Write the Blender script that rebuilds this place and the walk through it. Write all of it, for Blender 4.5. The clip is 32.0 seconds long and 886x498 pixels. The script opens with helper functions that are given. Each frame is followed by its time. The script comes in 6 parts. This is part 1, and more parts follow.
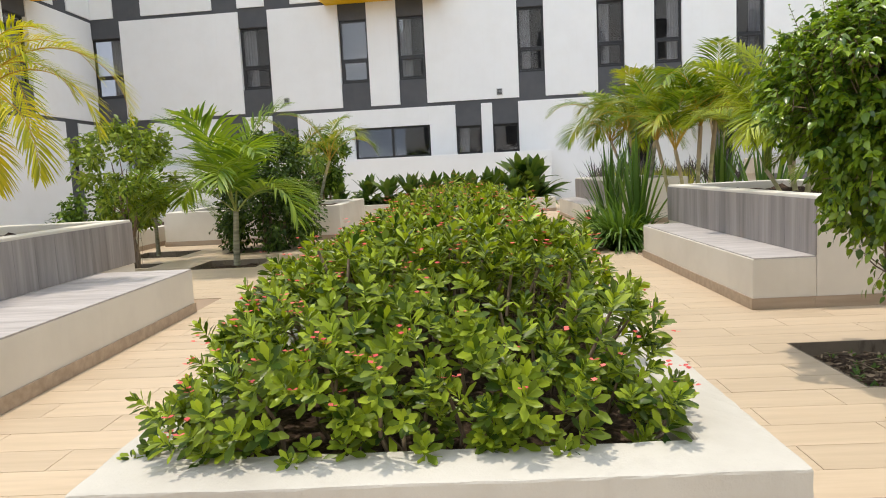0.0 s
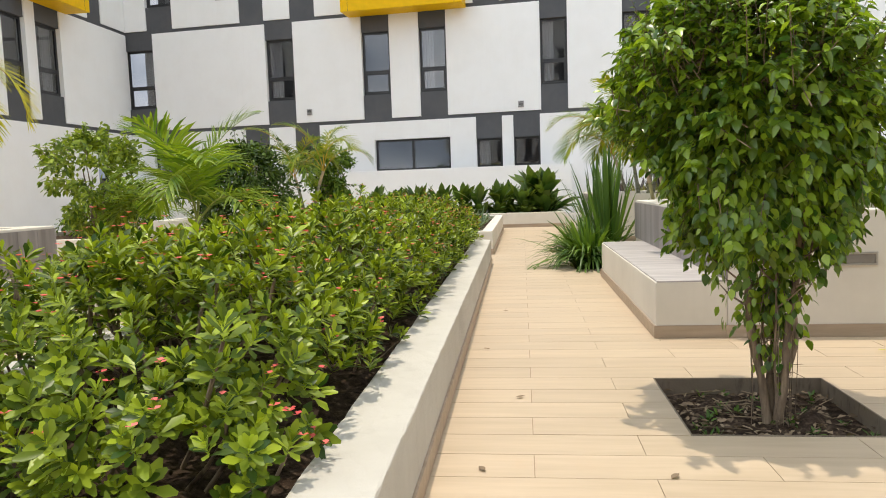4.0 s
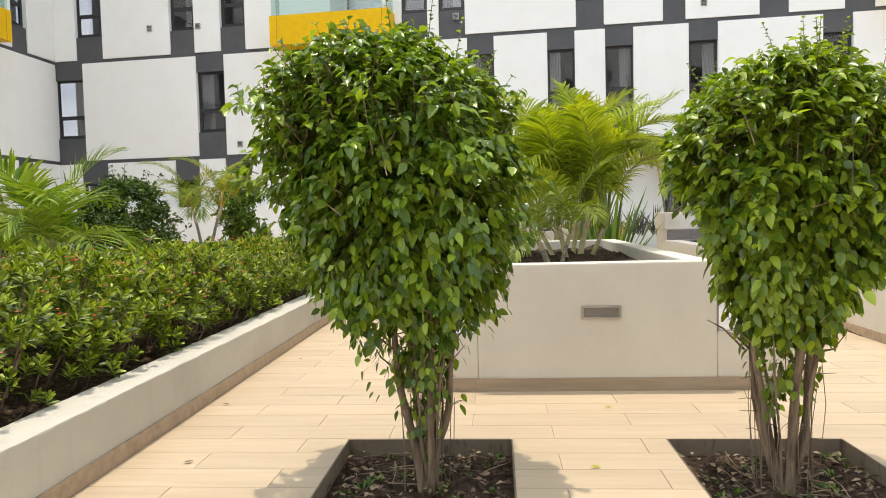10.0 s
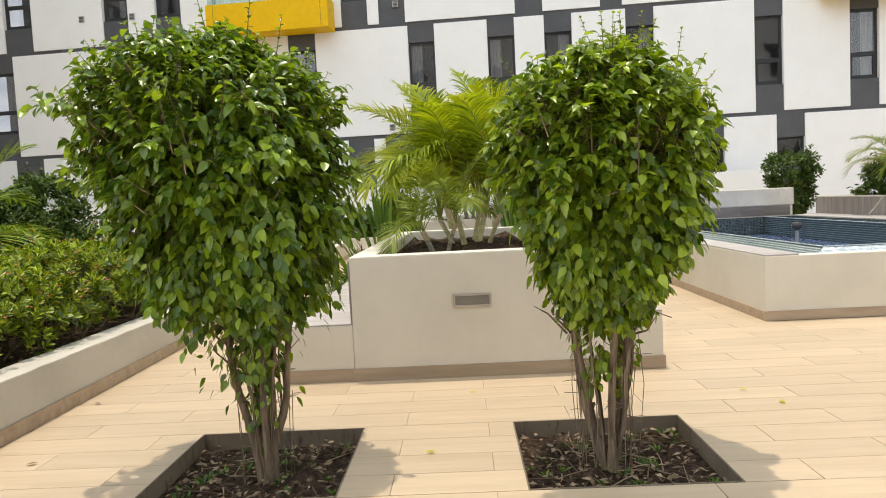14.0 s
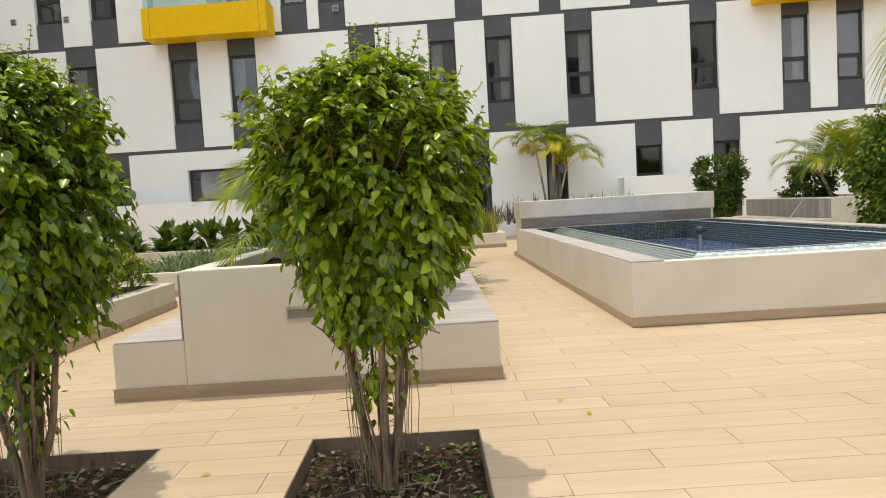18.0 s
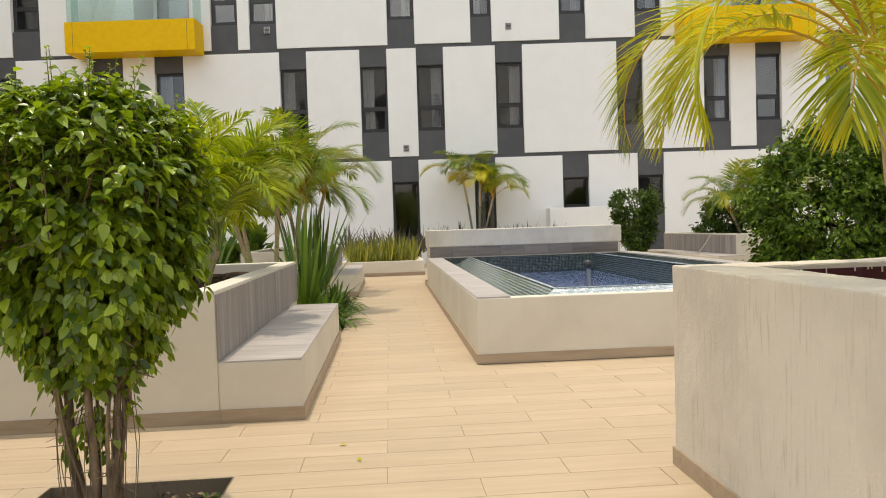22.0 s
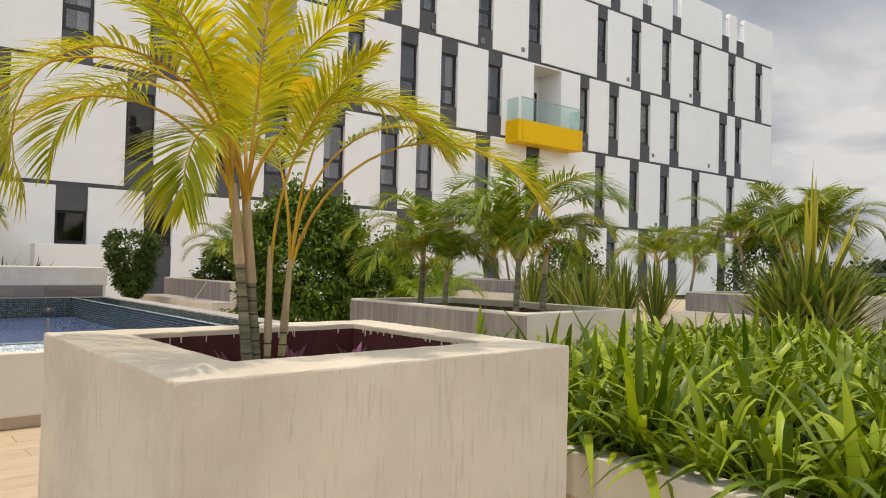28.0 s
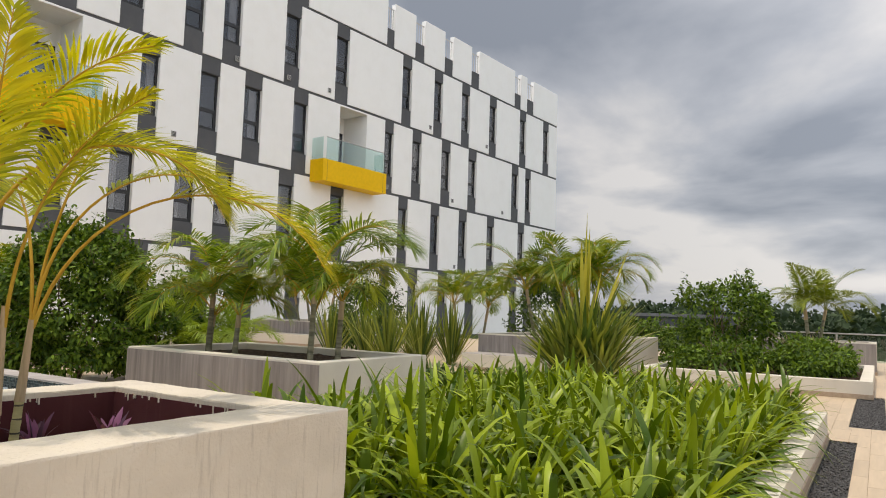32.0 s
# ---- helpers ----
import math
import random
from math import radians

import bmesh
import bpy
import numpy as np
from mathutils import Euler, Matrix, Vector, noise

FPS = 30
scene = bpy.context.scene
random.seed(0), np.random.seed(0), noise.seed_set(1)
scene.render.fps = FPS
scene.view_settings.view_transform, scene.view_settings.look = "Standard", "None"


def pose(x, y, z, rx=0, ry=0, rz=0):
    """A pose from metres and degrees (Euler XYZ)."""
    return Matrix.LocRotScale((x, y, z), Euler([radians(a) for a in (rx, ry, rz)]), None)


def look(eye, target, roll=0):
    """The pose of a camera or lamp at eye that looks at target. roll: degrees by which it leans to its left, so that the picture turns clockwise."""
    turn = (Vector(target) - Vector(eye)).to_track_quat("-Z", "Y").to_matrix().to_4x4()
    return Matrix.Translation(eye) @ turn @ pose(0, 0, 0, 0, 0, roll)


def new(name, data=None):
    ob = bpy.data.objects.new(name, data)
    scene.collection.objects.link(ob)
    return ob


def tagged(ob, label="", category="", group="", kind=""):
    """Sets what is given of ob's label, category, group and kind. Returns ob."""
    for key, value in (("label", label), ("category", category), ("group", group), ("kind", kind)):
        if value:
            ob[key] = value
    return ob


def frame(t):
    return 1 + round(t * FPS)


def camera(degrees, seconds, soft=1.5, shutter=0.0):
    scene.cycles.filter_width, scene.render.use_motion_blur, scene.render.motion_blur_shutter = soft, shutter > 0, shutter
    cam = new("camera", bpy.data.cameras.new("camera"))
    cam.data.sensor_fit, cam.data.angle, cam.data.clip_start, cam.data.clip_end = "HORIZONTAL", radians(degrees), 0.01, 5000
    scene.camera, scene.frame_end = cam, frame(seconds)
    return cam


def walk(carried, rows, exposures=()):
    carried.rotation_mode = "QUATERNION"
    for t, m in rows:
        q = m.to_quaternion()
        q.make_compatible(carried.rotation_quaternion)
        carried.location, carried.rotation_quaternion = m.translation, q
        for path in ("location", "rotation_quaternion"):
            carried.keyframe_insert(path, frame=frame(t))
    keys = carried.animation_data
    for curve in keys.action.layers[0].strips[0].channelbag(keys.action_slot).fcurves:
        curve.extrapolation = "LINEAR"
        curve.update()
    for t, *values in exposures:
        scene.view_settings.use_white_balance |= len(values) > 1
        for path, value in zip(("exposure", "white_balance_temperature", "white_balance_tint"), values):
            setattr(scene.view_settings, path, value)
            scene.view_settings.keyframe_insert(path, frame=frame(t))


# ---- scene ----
cam = camera(65.0, 32.0, 1.0)
PATH = [
    (0, (0.091, -0.058, 1.324), (0.017, 1.928, 1.102), -2.8),
    (0.5, (0.231, -0.028, 1.323), (0.146, 1.958, 1.096), -2.9),
    (1, (0.425, 0.008, 1.321), (0.319, 1.992, 1.089), -3.1),
    (1.5, (0.582, 0.017, 1.322), (0.451, 1.999, 1.088), -3.0),
    (2, (0.764, 0.062, 1.317), (0.606, 2.042, 1.086), -3.1),
    (2.5, (0.943, 0.132, 1.322), (0.764, 2.111, 1.101), -2.7),
    (4.5, (1.682, 0.535, 1.221), (1.446, 2.514, 1.053), -1.9),
    (5, (1.822, 0.612, 1.232), (1.6, 2.592, 1.07), -1.7),
    (5.5, (1.972, 0.67, 1.23), (1.763, 2.653, 1.08), -1.6),
    (6, (2.118, 0.654, 1.252), (1.919, 2.639, 1.115), -1.6),
    (6.5, (2.278, 0.648, 1.267), (2.086, 2.634, 1.139), -1.7),
    (7, (2.444, 0.675, 1.261), (2.259, 2.663, 1.141), -2.0),
    (7.5, (2.584, 0.681, 1.278), (2.406, 2.67, 1.167), -2.1),
    (8, (2.758, 0.655, 1.315), (2.583, 2.644, 1.209), -2.6),
    (8.5, (2.905, 0.616, 1.324), (2.73, 2.606, 1.224), -2.6),
    (9, (3.001, 0.629, 1.321), (2.832, 2.619, 1.223), -2.2),
    (9.5, (3.121, 0.657, 1.336), (2.961, 2.648, 1.239), -1.8),
    (10, (3.23, 0.691, 1.353), (3.076, 2.682, 1.256), -1.5),
    (10.5, (3.325, 0.661, 1.379), (3.164, 2.652, 1.289), -1.4),
    (11, (3.405, 0.651, 1.386), (3.236, 2.642, 1.304), -1.5),
    (11.5, (3.476, 0.629, 1.384), (3.31, 2.621, 1.303), -1.8),
    (12, (3.531, 0.619, 1.368), (3.381, 2.612, 1.278), -2.2),
    (12.5, (3.584, 0.617, 1.355), (3.467, 2.61, 1.246), -2.4),
    (13, (3.705, 0.615, 1.358), (3.621, 2.609, 1.229), -2.6),
    (13.5, (3.818, 0.664, 1.356), (3.758, 2.659, 1.217), -2.7),
    (15.5, (4.34, 0.643, 1.371), (4.29, 2.639, 1.249), -3.1),
    (16, (4.445, 0.668, 1.364), (4.423, 2.664, 1.236), -2.9),
    (16.5, (4.579, 0.696, 1.364), (4.595, 2.691, 1.231), -2.7),
    (17, (4.689, 0.728, 1.372), (4.73, 2.723, 1.234), -2.6),
    (17.5, (4.817, 0.748, 1.365), (4.867, 2.742, 1.227), -2.9),
    (18, (4.984, 0.742, 1.361), (5.013, 2.738, 1.229), -3.3),
    (18.5, (5.108, 0.746, 1.361), (5.103, 2.742, 1.233), -3.4),
    (19, (5.216, 0.763, 1.355), (5.192, 2.759, 1.232), -3.1),
    (19.5, (5.351, 0.805, 1.364), (5.318, 2.802, 1.246), -3.0),
    (20, (5.461, 0.826, 1.371), (5.439, 2.823, 1.258), -2.7),
    (20.5, (5.647, 0.801, 1.38), (5.65, 2.799, 1.277), -2.7),
    (21, (5.798, 0.791, 1.386), (5.846, 2.788, 1.296), -2.4),
    (21.5, (5.943, 0.786, 1.381), (6.045, 2.782, 1.302), -2.2),
    (22, (6.114, 0.857, 1.379), (6.268, 2.85, 1.313), -1.8),
    (22.5, (6.244, 0.82, 1.422), (6.439, 2.809, 1.362), -1.4),
    (23, (6.435, 0.808, 1.422), (6.661, 2.795, 1.372), -1.2),
    (23.5, (6.583, 0.793, 1.435), (6.844, 2.776, 1.396), -1.1),
    (24, (6.64, 0.779, 1.449), (6.965, 2.752, 1.428), -1.0),
    (24.5, (6.662, 0.785, 1.464), (7.087, 2.739, 1.469), -0.6),
    (25, (6.682, 0.75, 1.487), (7.24, 2.671, 1.516), -0.2),
    (25.5, (6.714, 0.746, 1.497), (7.425, 2.615, 1.54), 0.1),
    (26, (6.726, 0.704, 1.499), (7.597, 2.503, 1.543), 0.3),
    (26.5, (6.755, 0.726, 1.491), (7.772, 2.448, 1.526), 0.4),
    (28.5, (6.822, 0.645, 1.52), (8.232, 2.063, 1.584), 1.7),
    (29, (6.821, 0.622, 1.536), (8.287, 1.98, 1.62), 1.9),
    (29.5, (6.828, 0.61, 1.548), (8.341, 1.914, 1.651), 2.0),
    (30, (6.843, 0.595, 1.552), (8.396, 1.85, 1.671), 1.9),
    (30.5, (6.897, 0.618, 1.566), (8.485, 1.827, 1.698), 1.7),
    (31, (6.923, 0.62, 1.58), (8.545, 1.781, 1.725), 1.6),
    (31.5, (6.945, 0.632, 1.6), (8.601, 1.742, 1.758), 1.9),
    (32, (6.935, 0.623, 1.621), (8.623, 1.682, 1.792), 1.7),
]
walk(cam, [(t, look(eye, target, roll)) for t, eye, target, roll in PATH],
     exposures=[(0, -0.15, 6850, 12), (2, -0.11, 6950, 12), (6, -0.02, 7000, 10), (9, 0.05, 7050, 11), (12, 0.02, 7180, 11), (14.5, -0.12, 7250, 11), (17, -0.22, 7420, 11), (20, -0.3, 7550, 11),
                (24, -0.4, 7650, 12), (26.5, -0.46, 7550, 14), (29, -0.5, 7550, 14), (32, -0.52, 7400, 14)])

# ---- sky, sun ----
SUN_DIR = Vector((-0.09, 0.13, 1.0)).normalized()
world = bpy.data.worlds.new("world")
scene.world = world
world.use_nodes = True
wn, wl = world.node_tree.nodes, world.node_tree.links
wn.clear()
sky = wn.new("ShaderNodeTexSky")
sky.sky_type, sky.sun_disc = "NISHITA", False
sky.sun_elevation = math.asin(SUN_DIR.z)
sky.sun_rotation = math.atan2(SUN_DIR.x, SUN_DIR.y)
sky.air_density, sky.dust_density, sky.ozone_density = 1.0, 2.0, 1.0
coord = wn.new("ShaderNodeTexCoord")
# flatten the direction onto a cloud deck: xy / (z + 0.12)
sep = wn.new("ShaderNodeSeparateXYZ")
wl.new(coord.outputs["Generated"], sep.inputs[0])
zz = wn.new("ShaderNodeMath")
zz.operation = "MAXIMUM"
wl.new(sep.outputs["Z"], zz.inputs[0])
zz.inputs[1].default_value = 0.0
za = wn.new("ShaderNodeMath")
za.operation = "ADD"
wl.new(zz.outputs[0], za.inputs[0])
za.inputs[1].default_value = 0.22
comb = wn.new("ShaderNodeCombineXYZ")
for ax in ("X", "Y"):
    dv = wn.new("ShaderNodeMath")
    dv.operation = "DIVIDE"
    wl.new(sep.outputs[ax], dv.inputs[0])
    wl.new(za.outputs[0], dv.inputs[1])
    wl.new(dv.outputs[0], comb.inputs[ax])
cl = wn.new("ShaderNodeTexNoise")
cl.inputs["Scale"].default_value, cl.inputs["Detail"].default_value = 1.0, 7.0
cl.inputs["Roughness"].default_value, cl.inputs["Distortion"].default_value = 0.5, 0.25
drift = wn.new("ShaderNodeVectorMath")
drift.operation = "ADD"
drift.inputs[1].default_value = (1.92, 4.84, 0.0)
wl.new(comb.outputs[0], drift.inputs[0])
wl.new(drift.outputs[0], cl.inputs["Vector"])
ramp = wn.new("ShaderNodeValToRGB")
cr = ramp.color_ramp
cr.elements[0].position, cr.elements[0].color = 0.40, (3.4, 4.1, 5.2, 1)
cr.elements[1].position, cr.elements[1].color = 0.62, (9.2, 9.8, 10.5, 1)
mid = cr.elements.new(0.5)
mid.color = (5.5, 6.3, 7.5, 1)
wl.new(cl.outputs["Fac"], ramp.inputs["Fac"])
# clouds brighten towards the west and south, an added gradient that lifts the facade
tilt = wn.new("ShaderNodeVectorMath")
tilt.operation = "DOT_PRODUCT"
wl.new(coord.outputs["Generated"], tilt.inputs[0])
tilt.inputs[1].default_value = (-0.62, -0.62, 0.12)
lift = wn.new("ShaderNodeMath")
lift.operation = "MULTIPLY_ADD"
wl.new(tilt.outputs["Value"], lift.inputs[0])
lift.inputs[1].default_value, lift.inputs[2].default_value = 1.2, 1.8
thin = wn.new("ShaderNodeVectorMath")
thin.operation = "SCALE"
wl.new(ramp.outputs["Color"], thin.inputs[0])
wl.new(lift.outputs[0], thin.inputs["Scale"])
cov = wn.new("ShaderNodeMix")
cov.data_type = "RGBA"
cov.inputs["Factor"].default_value = 0.86
wl.new(sky.outputs[0], cov.inputs["A"])
wl.new(thin.outputs[0], cov.inputs["B"])
bg = wn.new("ShaderNodeBackground")
bg.inputs["Strength"].default_value = 0.122
wl.new(cov.outputs["Result"], bg.inputs["Color"])
wo = wn.new("ShaderNodeOutputWorld")
wl.new(bg.outputs[0], wo.inputs["Surface"])

sun = new("sun", bpy.data.lights.new("sun", "SUN"))
sun.data.energy, sun.data.angle, sun.data.color = 2.85, radians(0.8), (1.0, 0.94, 0.84)
sun.matrix_world = look(SUN_DIR * 60, (0, 0, 0))

# ---- materials ----
def nodes_of(name):
    m = bpy.data.materials.new(name)
    m.use_nodes = True
    nt = m.node_tree
    return m, nt.nodes, nt.links, nt.nodes["Principled BSDF"]


def coords(n, l, kind="Object", scale=(1, 1, 1)):
    tc = n.new("ShaderNodeTexCoord")
    mp = n.new("ShaderNodeMapping")
    mp.inputs["Scale"].default_value = scale
    l.new(tc.outputs[kind], mp.inputs["Vector"])
    return mp.outputs[0]


def world_coords(n, l, scale=(1, 1, 1)):
    g = n.new("ShaderNodeNewGeometry")
    mp = n.new("ShaderNodeMapping")
    mp.inputs["Scale"].default_value = scale
    l.new(g.outputs["Position"], mp.inputs["Vector"])
    return mp.outputs[0]


def noise_tex(n, l, vec, scale, detail=4.0, rough=0.55):
    t = n.new("ShaderNodeTexNoise")
    t.inputs["Scale"].default_value, t.inputs["Detail"].default_value, t.inputs["Roughness"].default_value = scale, detail, rough
    l.new(vec, t.inputs["Vector"])
    return t.outputs["Fac"]


def ramp_of(n, l, fac, stops):
    r = n.new("ShaderNodeValToRGB")
    e = r.color_ramp.elements
    e[0].position, e[0].color = stops[0][0], (*stops[0][1], 1)
    e[1].position, e[1].color = stops[-1][0], (*stops[-1][1], 1)
    for p, c in stops[1:-1]:
        k = e.new(p)
        k.color = (*c, 1)
    l.new(fac, r.inputs["Fac"])
    return r.outputs["Color"]


def mixed(n, l, a, b, fac, mode="MIX"):
    m = n.new("ShaderNodeMix")
    m.data_type, m.blend_type = "RGBA", mode
    for key, v in (("Factor", fac), ("A", a), ("B", b)):
        if isinstance(v, (int, float)):
            m.inputs[key].default_value = v
        elif isinstance(v, tuple):
            m.inputs[key].default_value = (*v, 1)
        else:
            l.new(v, m.inputs[key])
    return m.outputs["Result"]


def bumped(n, l, bs, height, strength, dist):
    b = n.new("ShaderNodeBump")
    b.inputs["Strength"].default_value, b.inputs["Distance"].default_value = strength, dist
    l.new(height, b.inputs["Height"])
    l.new(b.outputs[0], bs.inputs["Normal"])


def plaster(name, base, dirt, streak=0.5, bump=0.25, run=(9, 9, 0.55)):
    """Painted render with cloudy dirt and faint vertical runs."""
    m, n, l, bs = nodes_of(name)
    v = world_coords(n, l)
    big = noise_tex(n, l, v, 1.3, 5, 0.6)
    runs = noise_tex(n, l, world_coords(n, l, run), 1.0, 5, 0.6)
    fine = noise_tex(n, l, v, 70, 3, 0.6)
    c = mixed(n, l, base, dirt, ramp_of(n, l, big, [(0.42, (0, 0, 0)), (0.75, (0.6, 0.6, 0.6))]))
    c = mixed(n, l, c, dirt, ramp_of(n, l, runs, [(0.56, (0, 0, 0)), (0.72, (streak, streak, streak))]))
    l.new(c, bs.inputs["Base Color"])
    bs.inputs["Roughness"].default_value = 0.85
    bs.inputs["Specular IOR Level"].default_value = 0.25
    bumped(n, l, bs, fine, bump, 0.004)
    return m


WHITE = plaster("white_render", (0.69, 0.645, 0.555), (0.56, 0.515, 0.435), 0.12)
ROUGH = plaster("weathered_render", (0.69, 0.63, 0.535), (0.43, 0.38, 0.315), 0.6, 1.0, (55, 55, 3.6))
WORN = plaster("worn_white_render", (0.57, 0.54, 0.47), (0.40, 0.37, 0.315), 0.25, 0.6)
FACADE = plaster("facade_white", (0.90, 0.90, 0.885), (0.85, 0.845, 0.82), 0.25, 0.15)
GREY = plaster("facade_grey", (0.095, 0.098, 0.105), (0.13, 0.13, 0.135), 0.2, 0.15)
MAROON = plaster("maroon_waterproofing", (0.085, 0.022, 0.026), (0.13, 0.05, 0.05), 0.5, 0.4)


def tile_mat(name, light, dark, along, rough=0.45, grain=1.0):
    """Wood-look porcelain: long grain along one axis, each tile a little different."""
    m, n, l, bs = nodes_of(name)
    sc = {"x": (0.8, 9, 9), "y": (9, 0.8, 9), "z": (6, 6, 0.35)}[along]
    info = n.new("ShaderNodeObjectInfo")
    isl = n.new("ShaderNodeNewGeometry")
    rnd = n.new("ShaderNodeMath")
    rnd.operation = "ADD"
    l.new(info.outputs["Random"], rnd.inputs[0])
    l.new(isl.outputs["Random Per Island"], rnd.inputs[1])
    off = n.new("ShaderNodeVectorMath")
    off.operation = "ADD"
    sc2 = n.new("ShaderNodeVectorMath")
    sc2.operation = "SCALE"
    sc2.inputs[0].default_value = (13, 7, 5)
    l.new(rnd.outputs[0], sc2.inputs["Scale"])
    l.new(world_coords(n, l, sc), off.inputs[0])
    l.new(sc2.outputs[0], off.inputs[1])
    g = noise_tex(n, l, off.outputs[0], 1.6 * grain, 6, 0.62)
    c = ramp_of(n, l, g, [(0.33, dark), (0.66, light)])
    tone = n.new("ShaderNodeMapRange")
    tone.inputs["From Max"].default_value = 2.0
    tone.inputs["To Min"].default_value, tone.inputs["To Max"].default_value = 0.88, 1.1
    l.new(rnd.outputs[0], tone.inputs["Value"])
    hsv = n.new("ShaderNodeHueSaturation")
    l.new(c, hsv.inputs["Color"])
    l.new(tone.outputs[0], hsv.inputs["Value"])
    stain = noise_tex(n, l, world_coords(n, l), 0.9, 6, 0.65)
    c = mixed(n, l, hsv.outputs[0], (0.55, 0.34, 0.18), ramp_of(n, l, stain, [(0.62, (0, 0, 0)), (0.85, (0.35, 0.35, 0.35))]))
    l.new(c, bs.inputs["Base Color"])
    rr = n.new("ShaderNodeMapRange")
    rr.inputs["To Min"].default_value, rr.inputs["To Max"].default_value = rough - 0.08, rough + 0.15
    l.new(g, rr.inputs["Value"])
    l.new(rr.outputs[0], bs.inputs["Roughness"])
    bumped(n, l, bs, g, 0.12, 0.003)
    return m


TILE = tile_mat("wood_look_tile", (0.58, 0.455, 0.315), (0.49, 0.378, 0.255), "x")
GROUT = plaster("grout", (0.36, 0.265, 0.185), (0.26, 0.19, 0.13), 0.2)
SKIRT = tile_mat("skirting_tile", (0.48, 0.37, 0.265), (0.35, 0.26, 0.18), "x")
BAND = tile_mat("dark_cladding", (0.24, 0.205, 0.18), (0.15, 0.125, 0.11), "x")
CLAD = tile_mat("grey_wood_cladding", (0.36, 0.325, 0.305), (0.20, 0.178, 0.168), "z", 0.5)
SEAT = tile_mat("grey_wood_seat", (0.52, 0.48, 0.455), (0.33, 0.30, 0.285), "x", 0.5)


def soil_mat():
    m, n, l, bs = nodes_of("dark_soil")
    v = world_coords(n, l)
    a = noise_tex(n, l, v, 22, 6, 0.7)
    c = ramp_of(n, l, a, [(0.35, (0.022, 0.014, 0.009)), (0.55, (0.075, 0.05, 0.034)), (0.72, (0.2, 0.145, 0.1))])
    l.new(c, bs.inputs["Base Color"])
    bs.inputs["Roughness"].default_value = 0.95
    bs.inputs["Specular IOR Level"].default_value = 0.1
    bumped(n, l, bs, a, 1.0, 0.03)
    return m


SOIL = soil_mat()


def plain(name, col, rough=0.5, metal=0.0, var=0.15, scale=6.0, spec=0.5):
    m, n, l, bs = nodes_of(name)
    a = noise_tex(n, l, world_coords(n, l), scale, 4)
    lo = tuple(c * (1 - var) for c in col)
    hi = tuple(min(1, c * (1 + var)) for c in col)
    l.new(ramp_of(n, l, a, [(0.3, lo), (0.7, hi)]), bs.inputs["Base Color"])
    bs.inputs["Roughness"].default_value, bs.inputs["Metallic"].default_value = rough, metal
    bs.inputs["Specular IOR Level"].default_value = spec
    return m


YELLOW = plain("yellow_panel", (0.84, 0.50, 0.008), 0.5, var=0.05, spec=0.15)
BLACK = plain("black_aluminium", (0.022, 0.022, 0.024), 0.4, var=0.1)
STEEL = plain("steel", (0.45, 0.44, 0.42), 0.35, 0.9)
CURTAIN = plain("curtain", (0.62, 0.62, 0.62), 0.9)
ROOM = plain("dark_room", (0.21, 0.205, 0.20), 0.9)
VENTM = plain("vent_grille", (0.42, 0.41, 0.40), 0.6)


def glass_mat(name, tint, keep):
    m, n, l, bs = nodes_of(name)
    tr = n.new("ShaderNodeBsdfTransparent")
    tr.inputs["Color"].default_value = (*tint, 1)
    gl = n.new("ShaderNodeBsdfGlossy")
    gl.inputs["Roughness"].default_value = 0.02
    gl.inputs["Color"].default_value = (0.66, 0.67, 0.68, 1)
    wob = n.new("ShaderNodeBump")
    wob.inputs["Strength"].default_value, wob.inputs["Distance"].default_value = 0.22, 0.03
    l.new(noise_tex(n, l, world_coords(n, l, (1, 1, 0.6)), 1.3, 1), wob.inputs["Height"])
    l.new(wob.outputs[0], gl.inputs["Normal"])
    lw = n.new("ShaderNodeLayerWeight")
    pw = n.new("ShaderNodeMath")
    pw.operation = "POWER"
    l.new(lw.outputs["Facing"], pw.inputs[0])
    pw.inputs[1].default_value = 3.5
    fr = n.new("ShaderNodeMath")
    fr.operation = "MULTIPLY_ADD"
    l.new(pw.outputs[0], fr.inputs[0])
    fr.inputs[1].default_value, fr.inputs[2].default_value = 0.4, keep
    mx = n.new("ShaderNodeMixShader")
    l.new(fr.outputs[0], mx.inputs[0])
    l.new(tr.outputs[0], mx.inputs[1])
    l.new(gl.outputs[0], mx.inputs[2])
    l.new(mx.outputs[0], n["Material Output"].inputs["Surface"])
    return m


GLASS = glass_mat("window_glass", (0.72, 0.72, 0.73), 0.1)
RAILGLASS = glass_mat("balcony_glass", (0.80, 0.90, 0.88), 0.06)


